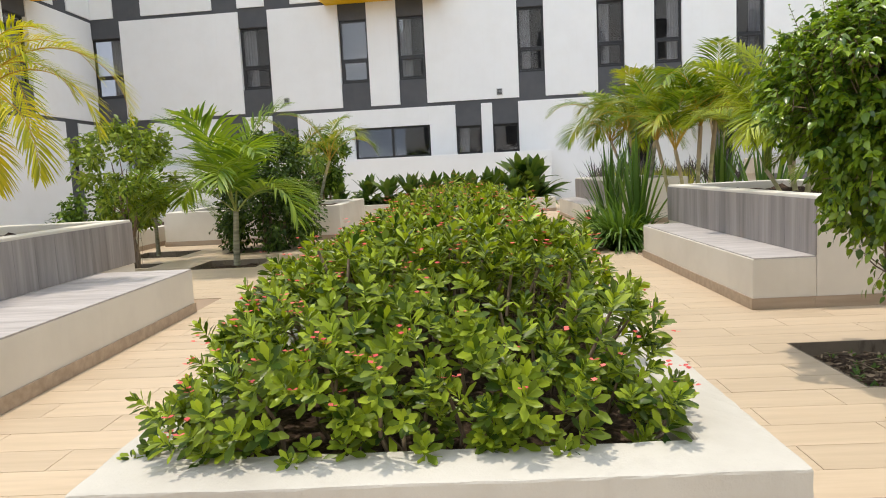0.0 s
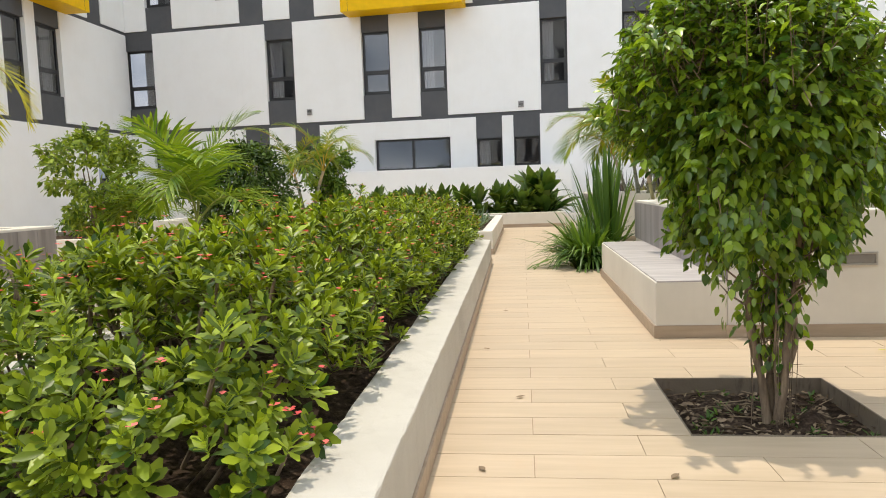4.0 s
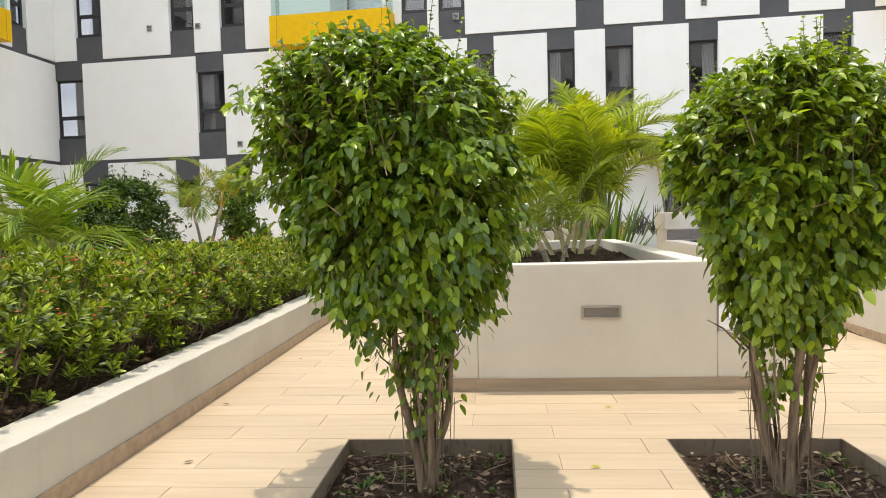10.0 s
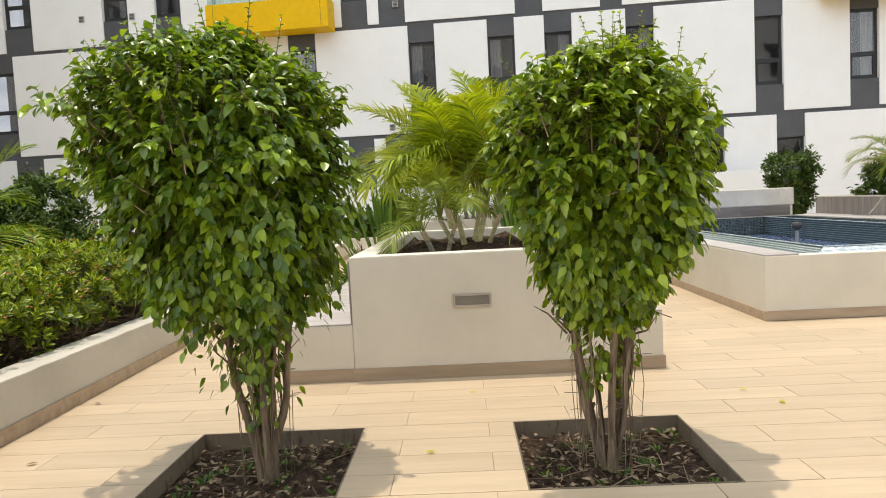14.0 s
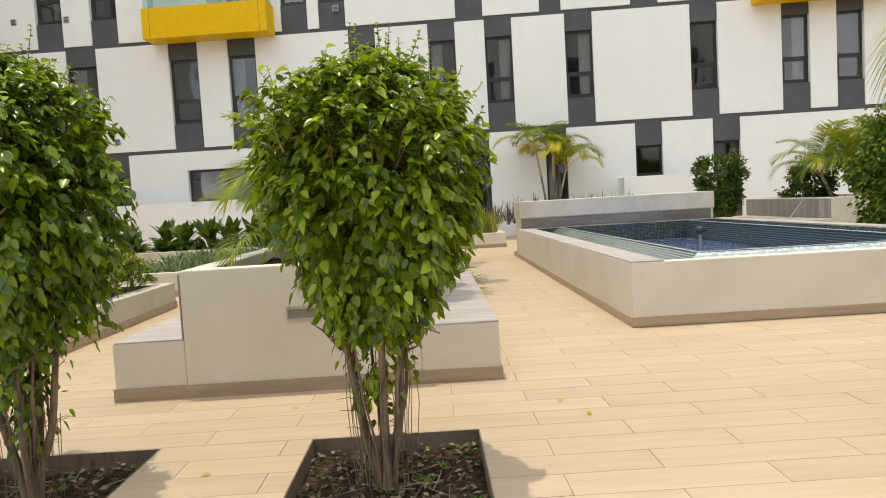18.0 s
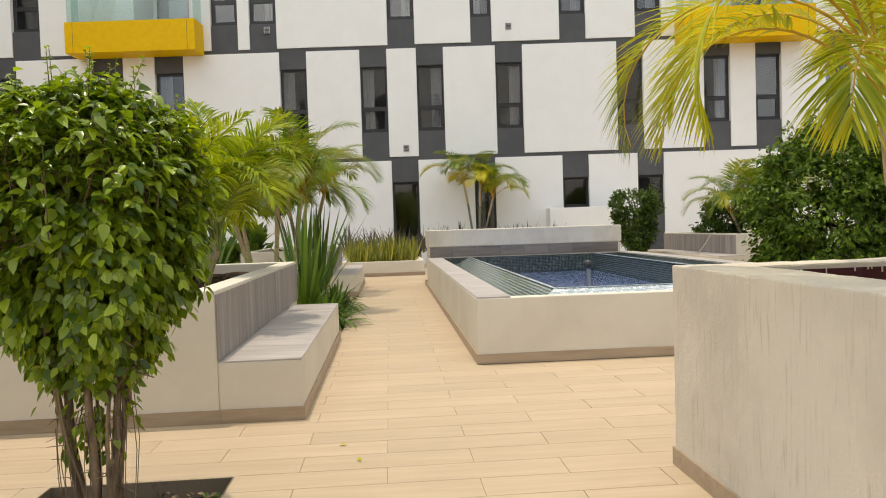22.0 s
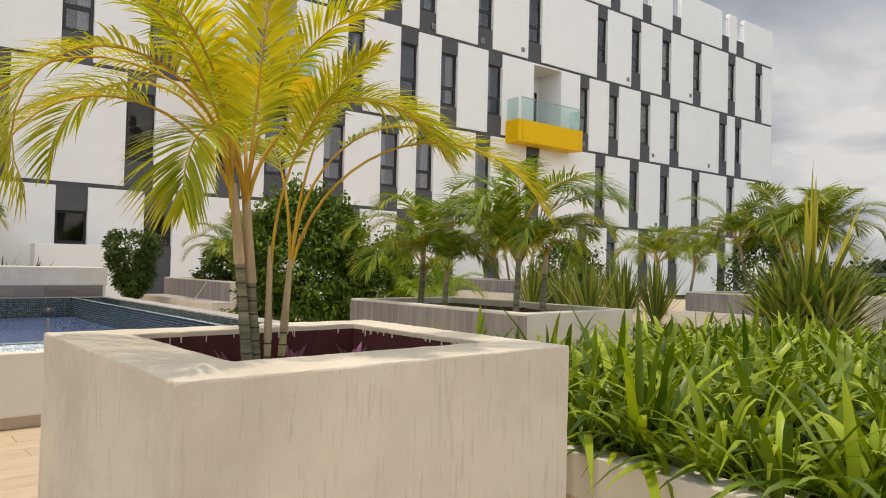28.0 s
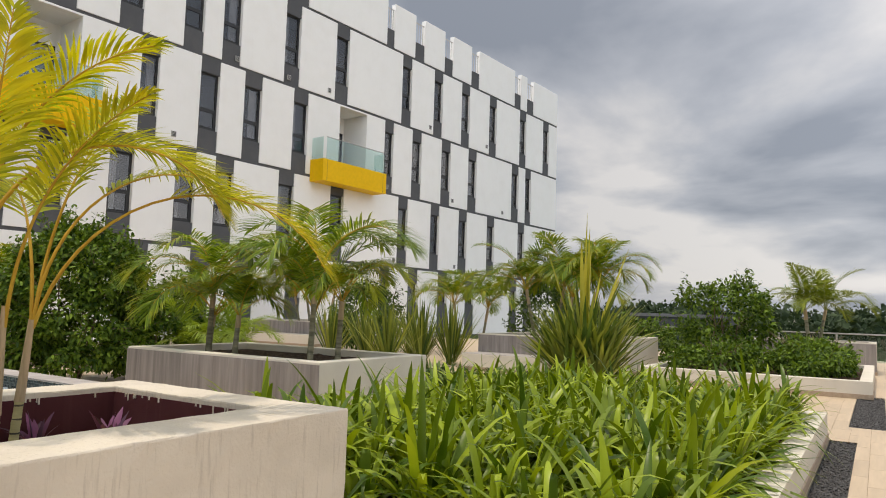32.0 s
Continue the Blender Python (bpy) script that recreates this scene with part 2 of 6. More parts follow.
def leaf_mat(name, dark, light, rough=0.4, trans=0.35, tip=None, spec=0.3):
    m, n, l, bs = nodes_of(name)
    g = n.new("ShaderNodeNewGeometry")
    c = ramp_of(n, l, g.outputs["Random Per Island"], [(0.0, dark), (0.6, tuple((a + b) / 2 for a, b in zip(dark, light))), (1.0, light)])
    if tip:
        big = noise_tex(n, l, world_coords(n, l), 2.2, 3)
        c = mixed(n, l, c, tip, ramp_of(n, l, big, [(0.48, (0, 0, 0)), (0.7, (0.85, 0.85, 0.85))]))
    l.new(c, bs.inputs["Base Color"])
    bs.inputs["Roughness"].default_value = rough
    bs.inputs["Specular IOR Level"].default_value = spec
    tl = n.new("ShaderNodeBsdfTranslucent")
    warm = mixed(n, l, c, (1.0, 0.95, 0.35), 1.0, "MULTIPLY")
    br = n.new("ShaderNodeHueSaturation")
    br.inputs["Value"].default_value = 1.5
    l.new(warm, br.inputs["Color"])
    l.new(br.outputs[0], tl.inputs["Color"])
    mx = n.new("ShaderNodeMixShader")
    mx.inputs[0].default_value = trans
    l.new(bs.outputs[0], mx.inputs[1])
    l.new(tl.outputs[0], mx.inputs[2])
    l.new(mx.outputs[0], n["Material Output"].inputs["Surface"])
    return m


L_HEDGE = leaf_mat("hedge_leaf", (0.025, 0.064, 0.007), (0.385, 0.485, 0.038), 0.36, 0.22)
L_FICUS = leaf_mat("ficus_leaf", (0.038, 0.1, 0.012), (0.30, 0.435, 0.036), 0.29, 0.36, None, 0.6)
L_FICUS_LIGHT = leaf_mat("light_ficus_leaf", (0.055, 0.12, 0.012), (0.35, 0.475, 0.036), 0.3, 0.38, None, 0.6)
L_TREE = leaf_mat("young_tree_leaf", (0.07, 0.13, 0.015), (0.33, 0.42, 0.06), 0.42, 0.34)
L_BUSH = leaf_mat("bush_leaf", (0.018, 0.045, 0.01), (0.11, 0.18, 0.028), 0.5, 0.2, None, 0.25)
L_LIGHT = leaf_mat("light_leaf", (0.12, 0.20, 0.02), (0.36, 0.46, 0.06), 0.5, 0.36)
L_PALM = leaf_mat("palm_leaflet", (0.075, 0.13, 0.012), (0.32, 0.37, 0.04), 0.5, 0.3)
L_YELLOW = leaf_mat("yellow_palm_leaflet", (0.26, 0.30, 0.02), (0.66, 0.62, 0.05), 0.45, 0.38, (0.74, 0.58, 0.03))
L_LIME = leaf_mat("lime_palm_leaflet", (0.17, 0.24, 0.015), (0.55, 0.56, 0.04), 0.42, 0.36, (0.62, 0.53, 0.02))
L_SHRUB = leaf_mat("shrub_leaf", (0.024, 0.062, 0.008), (0.18, 0.285, 0.03), 0.5, 0.22, None, 0.2)
L_LILY = leaf_mat("strap_leaf", (0.045, 0.10, 0.006), (0.36, 0.455, 0.028), 0.36, 0.2, None, 0.3)
L_SPIKY = leaf_mat("variegated_blade", (0.045, 0.095, 0.018), (0.34, 0.37, 0.07), 0.42, 0.22)
L_GRASS = leaf_mat("dark_blade", (0.04, 0.10, 0.018), (0.17, 0.28, 0.045), 0.4, 0.22)
L_PURPLE = leaf_mat("purple_leaf", (0.08, 0.045, 0.07), (0.30, 0.10, 0.24), 0.5, 0.25)
PETAL = leaf_mat("red_petal", (0.55, 0.06, 0.06), (0.85, 0.2, 0.17), 0.6, 0.2)


def by_object(m, name):
    """A copy of a leaf material that varies from object to object."""
    c = m.copy()
    c.name = name
    nt = c.node_tree
    info = nt.nodes.new("ShaderNodeObjectInfo")
    r = [q for q in nt.nodes if q.type == "VALTORGB"][0]
    nt.links.new(info.outputs["Random"], r.inputs["Fac"])
    return c


L_LILY_ONE = by_object(L_LILY, "single_strap_leaf")


def bark_mat(name, a, b, scale=(20, 20, 3)):
    m, n, l, bs = nodes_of(name)
    f = noise_tex(n, l, world_coords(n, l, scale), 1.0, 6, 0.65)
    l.new(ramp_of(n, l, f, [(0.35, a), (0.68, b)]), bs.inputs["Base Color"])
    bs.inputs["Roughness"].default_value = 0.9
    bumped(n, l, bs, f, 0.6, 0.01)
    return m


BARK = bark_mat("ficus_bark", (0.075, 0.05, 0.034), (0.34, 0.25, 0.165))
PALE_CANE = bark_mat("pale_cane", (0.32, 0.29, 0.14), (0.55, 0.48, 0.25), (3, 3, 16))
CANE = bark_mat("palm_cane", (0.13, 0.125, 0.08), (0.34, 0.32, 0.22), (3, 3, 22))
SHEATH = bark_mat("palm_sheath", (0.36, 0.28, 0.16), (0.58, 0.43, 0.29), (24, 24, 2.5))
RACHIS = bark_mat("palm_rachis", (0.42, 0.24, 0.025), (0.62, 0.40, 0.05), (5, 5, 5))
RACHIS_G = bark_mat("green_rachis", (0.16, 0.20, 0.04), (0.30, 0.32, 0.08), (5, 5, 5))

# ---- building blocks ----
def box(bm, x0, x1, y0, y1, z0, z1, bev=0.0):
    vs = [bm.verts.new(p) for p in ((x0, y0, z0), (x1, y0, z0), (x1, y1, z0), (x0, y1, z0), (x0, y0, z1), (x1, y0, z1), (x1, y1, z1), (x0, y1, z1))]
    fs = [bm.faces.new([vs[i] for i in q]) for q in ((3, 2, 1, 0), (4, 5, 6, 7), (0, 1, 5, 4), (1, 2, 6, 5), (2, 3, 7, 6), (3, 0, 4, 7))]
    if bev:
        es = list({e for f in fs for e in f.edges})
        bmesh.ops.bevel(bm, geom=es, offset=bev, segments=2, affect="EDGES", profile=0.6)
    return bm


def boxed(x0, x1, y0, y1, z0, z1, bev=0.0):
    return box(bmesh.new(), x0, x1, y0, y1, z0, z1, bev)


def ring(bm, o, i, z0, z1, bev=0.0):
    """A closed rectangular wall: o and i are (x0, x1, y0, y1) outside and inside."""
    def loop(r, z):
        x0, x1, y0, y1 = r
        return [bm.verts.new(p) for p in ((x0, y0, z), (x1, y0, z), (x1, y1, z), (x0, y1, z))]
    a, b, c, d = loop(o, z0), loop(o, z1), loop(i, z1), loop(i, z0)
    fs = []
    for p, q in ((a, b), (b, c), (c, d), (d, a)):
        for k in range(4):
            j = (k + 1) % 4
            fs.append(bm.faces.new((p[k], p[j], q[j], q[k])))
    if bev:
        es = list({e for f in fs for e in f.edges})
        bmesh.ops.bevel(bm, geom=es, offset=bev, segments=2, affect="EDGES", profile=0.6)
    return bm


def mesh_from(name, bm, mat, smooth=False):
    me = bpy.data.meshes.new(name)
    bm.to_mesh(me)
    bm.free()
    for m in (mat if isinstance(mat, (list, tuple)) else [mat]):
        me.materials.append(m)
    if smooth:
        me.polygons.foreach_set("use_smooth", [True] * len(me.polygons))
    return me


def part(name, bm, material, parent, label="", m=None, smooth=False):
    """Links a bmesh, or a finished mesh, as one object under a thing or a part."""
    me = bm if isinstance(bm, bpy.types.Mesh) else mesh_from(name, bm, material, smooth)
    ob = new(name, me)
    if parent is not None:
        ob.parent = parent
    if m is not None:
        ob.matrix_basis = m
    return tagged(ob, label)


def thing(name, at, label, category, group="", kind="", m=None):
    ob = new(name)
    ob.empty_display_size = 0.2
    ob.matrix_basis = m if m is not None else Matrix.Translation(at)
    return tagged(ob, label, category, group, kind)


def solid(name, bm, material, label, category="", group="", kind="", smooth=False):
    return tagged(part(name, bm, material, None, "", None, smooth), label, category, group, kind)


class Strips:
    """Gathers many leaf blades and turns them into one mesh; every blade is an island of its own."""

    def __init__(self):
        self.v, self.f, self.m, self.n = [], [], [], 0

    def blades(self, base, way, side, length, width, droop, seg=3, fold=0.25, shape=0.5, slot=0, tip=0.02):
        """base, way, side: N x 3; length, width, droop: N. The blade runs along way and falls by droop * length at its tip;
        shape is where it is widest."""
        base, way, side = (np.asarray(a, float).reshape(-1, 3) for a in (base, way, side))
        n = len(base)
        length, width, droop = (np.broadcast_to(np.asarray(a, float), (n,)) for a in (length, width, droop))
        nor = np.cross(side, way)
        t = np.linspace(0, 1, seg + 1)
        p = math.log(0.5) / math.log(max(0.05, min(0.95, shape)))
        w = np.sin(math.pi * np.clip(t, 0.0, 1.0) ** p) ** 0.75
        w = np.maximum(w, 0.10)
        w[-1] = tip
        mid = base[:, None] + way[:, None] * (length[:, None] * t)[..., None]
        mid[..., 2] -= (droop * length)[:, None] * t ** 2
        half = (width[:, None] * w / 2)[..., None] * side[:, None]
        lift = (fold * width[:, None] * w / 2)[..., None] * nor[:, None]
        verts = np.stack([mid - half + lift, mid, mid + half + lift], 2)
        k = seg + 1
        idx = np.arange(k * 3).reshape(k, 3)
        quad = []
        for s in range(seg):
            for c in range(2):
                quad.append((idx[s, c], idx[s, c + 1], idx[s + 1, c + 1], idx[s + 1, c]))
        quad = np.array(quad)
        self.v.append(verts.reshape(-1, 3))
        off = self.n + np.arange(n)[:, None, None] * (k * 3)
        self.f.append((quad[None] + off).reshape(-1, 4))
        self.m.append(np.full(n * len(quad), slot))
        self.n += n * k * 3
        return self

    def tube(self, pts, radii, sides=5, slot=0):
        pts = np.asarray(pts, float)
        k = len(pts)
        radii = np.broadcast_to(np.asarray(radii, float), (k,))
        tan = np.gradient(pts, axis=0)
        tan /= np.linalg.norm(tan, axis=1)[:, None] + 1e-9
        ref = np.array([1.0, 0.13, 0.07]) if abs(tan[0][2]) > 0.7 else np.array([0, 0.1, 1.0])
        a = np.cross(tan, ref)
        a /= np.linalg.norm(a, axis=1)[:, None] + 1e-9
        b = np.cross(tan, a)
        ang = np.arange(sides) * 2 * math.pi / sides
        vs = pts[:, None] + radii[:, None, None] * (a[:, None] * np.cos(ang)[None, :, None] + b[:, None] * np.sin(ang)[None, :, None])
        idx = np.arange(k * sides).reshape(k, sides)
        q = [(idx[r, c], idx[r, (c + 1) % sides], idx[r + 1, (c + 1) % sides], idx[r + 1, c]) for r in range(k - 1) for c in range(sides)]
        self.v.append(vs.reshape(-1, 3))
        self.f.append(np.array(q) + self.n)
        self.m.append(np.full(len(q), slot))
        self.n += k * sides
        return self

    def mesh(self, name, mats, smooth=True):
        v, f, mi = np.concatenate(self.v), np.concatenate(self.f), np.concatenate(self.m)
        me = bpy.data.meshes.new(name)
        me.vertices.add(len(v))
        me.vertices.foreach_set("co", v.astype(np.float32).ravel())
        me.loops.add(len(f) * 4)
        me.loops.foreach_set("vertex_index", f.astype(np.int32).ravel())
        me.polygons.add(len(f))
        me.polygons.foreach_set("loop_start", np.arange(0, len(f) * 4, 4, dtype=np.int32))
        me.polygons.foreach_set("material_index", mi.astype(np.int32))
        me.polygons.foreach_set("use_smooth", np.full(len(f), smooth))
        me.update(calc_edges=True)
        me.validate()
        for m in mats:
            me.materials.append(m)
        return me


def unit(a):
    a = np.asarray(a, float)
    return a / (np.linalg.norm(a, axis=-1, keepdims=True) + 1e-9)


def sides_of(way, rng, lean=0.0):
    """A sideways vector for each blade, level but for a random lean."""
    up = np.array([0, 0, 1.0]) + lean * rng.normal(size=way.shape)
    return unit(np.cross(way, up))

# ---- apartment block: local x runs along the facade, local y into it ----
FA = math.atan(-0.085)
building = thing("apartment_building", (0, 0, 0), "white rendered apartment block with dark grey window strips and yellow balconies", "building",
                 m=pose(0, 27.4, 0, 0, 0, math.degrees(FA)))
wing = thing("apartment_wing", (0, 0, 0), "white and grey side wing of the apartment block", "building",
             m=pose(-14.9, 28.62, 0, 0, 0, 90))
LEVELS = [0.0, 3.93, 8.05, 12.25, 16.5, 19.2]
GAP = 0.07
A_STRIPS = [(-15.0, 1.3), (-8.68, 1.2), (-4.63, 1.13), (-2.33, 1.07), (2.30, 1.0), (5.27, 1.0), (7.36, 1.0), (10.28, 1.0), (14.75, 0.97), (17.95, 0.97),
            (19.85, 0.95), (22.42, 0.98), (25.2, 0.95), (27.1, 0.97), (30.6, 0.97), (34.0, 0.97), (39.37, 0.88), (42.42, 0.9), (45.38, 0.95),
            (48.7, 0.95), (52.8, 0.97)]
B_STRIPS = [(-13.94, 1.2), (-9.74, 1.05), (-7.57, 1.05), (-0.19, 1.0), (1.24, 1.0), (6.33, 1.0), (9.4, 0.78), (12.67, 0.97), (15.45, 0.97),
            (23.43, 0.8), (26.12, 0.97), (28.4, 1.0), (31.3, 0.95), (38.0, 0.78), (40.46, 0.9), (43.35, 0.98), (46.3, 1.0), (51.8, 1.0), (53.75, 0.87)]
FAR_END = 58.65


def sash(x0, x1, y0, y1, z0, z1, d):
    """The sash of an opening light."""
    bm = bmesh.new()
    box(bm, x0, x0 + d, y0, y1, z0, z1)
    box(bm, x1 - d, x1, y0, y1, z0, z1)
    box(bm, x0 + d, x1 - d, y0, y1, z0, z0 + d)
    box(bm, x0 + d, x1 - d, y0, y1, z1 - d, z1)
    return bm


def window_mesh(w, h, bar):
    bm = bmesh.new()
    f = 0.085
    box(bm, 0, f, 0, 0.07, 0, h)
    box(bm, w - f, w, 0, 0.07, 0, h)
    box(bm, f, w - f, 0, 0.07, 0, f)
    box(bm, f, w - f, 0, 0.07, h - f, h)
    if bar:
        box(bm, f, w - f, -0.004, 0.066, bar - 0.05, bar + 0.05)
    if w > 2:
        box(bm, w * 0.5 - 0.05, w * 0.5 + 0.05, -0.004, 0.066, f, h - f)
    return bm


WIN_CACHE = {}


def drape(w, h):
    """A curtain hanging in folds."""
    bm = bmesh.new()
    n = 14
    lo = [bm.verts.new((w * k / n, 0.025 * math.sin(k * 1.9), 0)) for k in range(n + 1)]
    hi = [bm.verts.new((w * k / n, 0.02 * math.sin(k * 1.9 + 0.4), h)) for k in range(n + 1)]
    for k in range(n):
        bm.faces.new((lo[k], lo[k + 1], hi[k + 1], hi[k]))
    r = bmesh.ops.extrude_face_region(bm, geom=bm.faces[:])
    bmesh.ops.translate(bm, verts=[v for v in r["geom"] if isinstance(v, bmesh.types.BMVert)], vec=(0, 0.008, 0))
    return bm


def add_window(parent, a, w, z0, z1, bar, seed, y=0.12):
    """A black framed window in the opening; panes of glass, and a blind or curtain in some."""
    h = z1 - z0
    key = (round(w, 2), round(h, 2), round(bar, 2))
    if key not in WIN_CACHE:
        WIN_CACHE[key] = (mesh_from("window_frame", window_mesh(w, h, bar), BLACK), [
            mesh_from("pane", boxed(0.05, w - 0.05, 0.03, 0.042, 0.05, (bar or h) - 0.045), GLASS)] + (
            [mesh_from("pane", boxed(0.05, w - 0.05, 0.03, 0.042, bar + 0.045, h - 0.05), GLASS)] if bar else []),
            mesh_from("curtain", drape(w * 0.42, h - 0.1), CURTAIN),
            mesh_from("sash", sash(0.089, w - 0.089, -0.01, 0.05, 0.089, bar - 0.054, 0.05), BLACK) if bar and h > 2 else None)
    fr, panes, cur, sh = WIN_CACHE[key]
    ob = part("window", fr, BLACK, parent, "", Matrix.Translation((a, y, z0)))
    for p in panes:
        o = part("pane", p, GLASS, ob)
        o.visible_shadow = False
    if sh:
        part("sash", sh, BLACK, ob)
    if seed % 5 < 3 and w < 2:
        part("curtain", cur, CURTAIN, ob, "", Matrix.Translation((0.06 if seed % 2 else w * 0.52, 0.2, 0.05)))


def grey_piece(bm, a, b, z0, z1):
    if z1 - z0 > 0.02:
        box(bm, a, b, 0, 0.3, z0, z1)


def storey(parent, row, strips, start, stop, grey, balconies=(), ground=False):
    z0, z1 = LEVELS[row] + (GAP if row else 0), LEVELS[row + 1] - GAP
    edge = start
    for i, (a, w) in enumerate(sorted(strips)):
        w = w or 0.98
        if a < start - 0.01 or a + w > stop + 0.01:
            continue
        panel(parent, edge, a, z0, z1, balconies)
        if ground:
            tall = abs(a - 6.33) < 0.1 or abs(a - 9.4) < 0.1
            lo, hi, bar = (0.12, 3.06, 0.85) if tall else (1.95, 3.04, 0)
        else:
            lo, hi, bar = LEVELS[row] + 1.0, LEVELS[row + 1] - 0.7, 0.9
        grey_piece(grey, a, a + w, z0, lo)
        grey_piece(grey, a, a + w, hi, z1)
        add_window(parent, a, w, lo, hi, bar, int(abs(a) * 7) + row)
        edge = a + w
    panel(parent, edge, stop, z0, z1, balconies)


def panel(parent, a, b, z0, z1, balconies):
    """White panel, split where a balcony recess or a long window opens in it."""
    holes = [h for h in balconies if h[0] > a - 0.01 and h[1] < b + 0.01]
    if holes:
        c, d = holes[0][0], holes[0][1]
        panel(parent, a, c, z0, z1, ())
        panel(parent, d, b, z0, z1, ())
        if holes[0][2] > z0 + 0.05:
            part("panel", boxed(c, d, -0.05, 0.3, z0, holes[0][2], 0.008), FACADE, parent)
        if holes[0][3] < z1 - 0.05:
            part("panel", boxed(c, d, -0.05, 0.3, holes[0][3], z1, 0.008), FACADE, parent)
        return
    if b - a > 0.05:
        part("panel", boxed(a, b, -0.05, 0.3, z0, z1, 0.008), FACADE, parent)


LONG = [(-4.24, -1.21, 1.94, 3.16), (-8.6, -5.9, 1.94, 3.05)]
RECESS = [(-3.0, -0.95, 8.2, 12.1), (34.45, 36.5, 8.2, 12.1), (19.0, 21.05, 8.2, 12.1)]
RECESS3 = [(15.9, 17.9, 12.4, 16.3)]
grey = bmesh.new()
for zl in LEVELS[1:5]:
    box(grey, -15.05, FAR_END, 0, 0.3, zl - GAP, zl + GAP)
storey(building, 0, B_STRIPS, -15.05, FAR_END, grey, LONG, True)
storey(building, 1, A_STRIPS, -15.05, FAR_END, grey)
storey(building, 2, B_STRIPS, -15.05, FAR_END, grey, RECESS)
storey(building, 3, A_STRIPS + [(56.35, 0.95)], -15.05, FAR_END, grey, RECESS3)
part("grey_wall", grey, GREY, building, "dark grey wall strips")
for i, (a, b, lo, hi) in enumerate(LONG):
    add_window(building, a, b - a, lo, hi, 0, i * 2 + 1)
for a, b, lo, hi in RECESS + RECESS3:
    bm = bmesh.new()
    box(bm, a - 0.1, a, 0.3, 1.7, lo, hi)
    box(bm, b, b + 0.1, 0.3, 1.7, lo, hi)
    box(bm, a - 0.1, b + 0.1, 1.7, 1.8, lo, hi)
    box(bm, a - 0.1, b + 0.1, 0.3, 1.8, hi, hi + 0.1)
    part("balcony_recess", bm, FACADE, building)
    add_window(building, a + 0.2, b - a - 0.4, lo + 0.05, hi - 0.9, 0.0, 1, 1.6)
# parapet of the roof terrace, with gaps
tops = [(-15.05, 8.0), (9, 14), (15, 22), (23, 31), (32, 37.9), (38.55, 40.45), (41.35, 43.4), (44.3, 46.4), (47.35, 52.0), (52.9, 53.8), (54.8, FAR_END)]
for a, b in tops:
    part("panel", boxed(a, b, -0.05, 0.25, LEVELS[4] + GAP, LEVELS[5], 0.008), FACADE, building)
for (_, a), (b, _) in zip(tops, tops[1:]):
    part("panel", boxed(a, b, 0, 0.25, LEVELS[4] + GAP, LEVELS[4] + 1.1), GREY, building, "dark grey parapet gap")
    rail = bmesh.new()
    box(rail, a, b, 0.05, 0.09, LEVELS[4] + 2.3, LEVELS[4] + 2.35)
    for q in range(4):
        x = a + (b - a) * (q + 0.5) / 4
        box(rail, x - 0.015, x + 0.015, 0.06, 0.08, LEVELS[4] + 1.1, LEVELS[4] + 2.3)
    part("roof_rail", rail, STEEL, building)
part("roof", boxed(-15.05, FAR_END, 0.3, 14, LEVELS[4] - 0.1, LEVELS[4] + 0.1), FACADE, building)
part("end_wall", boxed(FAR_END - 0.3, FAR_END, 0.31, 14, 0, LEVELS[5]), FACADE, building)
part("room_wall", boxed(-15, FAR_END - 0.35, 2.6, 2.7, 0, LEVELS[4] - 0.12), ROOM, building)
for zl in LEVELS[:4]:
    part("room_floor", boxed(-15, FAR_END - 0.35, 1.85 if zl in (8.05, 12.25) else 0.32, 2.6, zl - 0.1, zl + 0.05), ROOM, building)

wgrey = bmesh.new()
for zl in LEVELS[1:5]:
    box(wgrey, -22, 0.0, 0, 0.3, zl - GAP, zl + GAP)
W_A = [(-20.0, 1.0), (-14.0, 1.0), (-11.3, 1.0), (-7.2, 1.1), (-5.6, 1.3)]
W_B = [(-18.0, 1.0), (-13.0, 1.0), (-9.0, 1.0), (-2.6, 0.9)]
storey(wing, 0, W_B, -22, -0.05, wgrey, (), True)
storey(wing, 1, W_A, -22, -0.05, wgrey)
storey(wing, 2, W_B, -22, -0.05, wgrey)
storey(wing, 3, W_A, -22, -0.05, wgrey)
part("grey_wall", wgrey, GREY, wing, "dark grey wall strips")
part("panel", boxed(-22, -0.05, -0.05, 0.25, LEVELS[4] + GAP, LEVELS[5]), FACADE, wing)
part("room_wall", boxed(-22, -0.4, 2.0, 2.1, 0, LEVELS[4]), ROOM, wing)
part("end_wall", boxed(-22, -21.7, 0.31, 10, 0, LEVELS[5]), FACADE, wing)


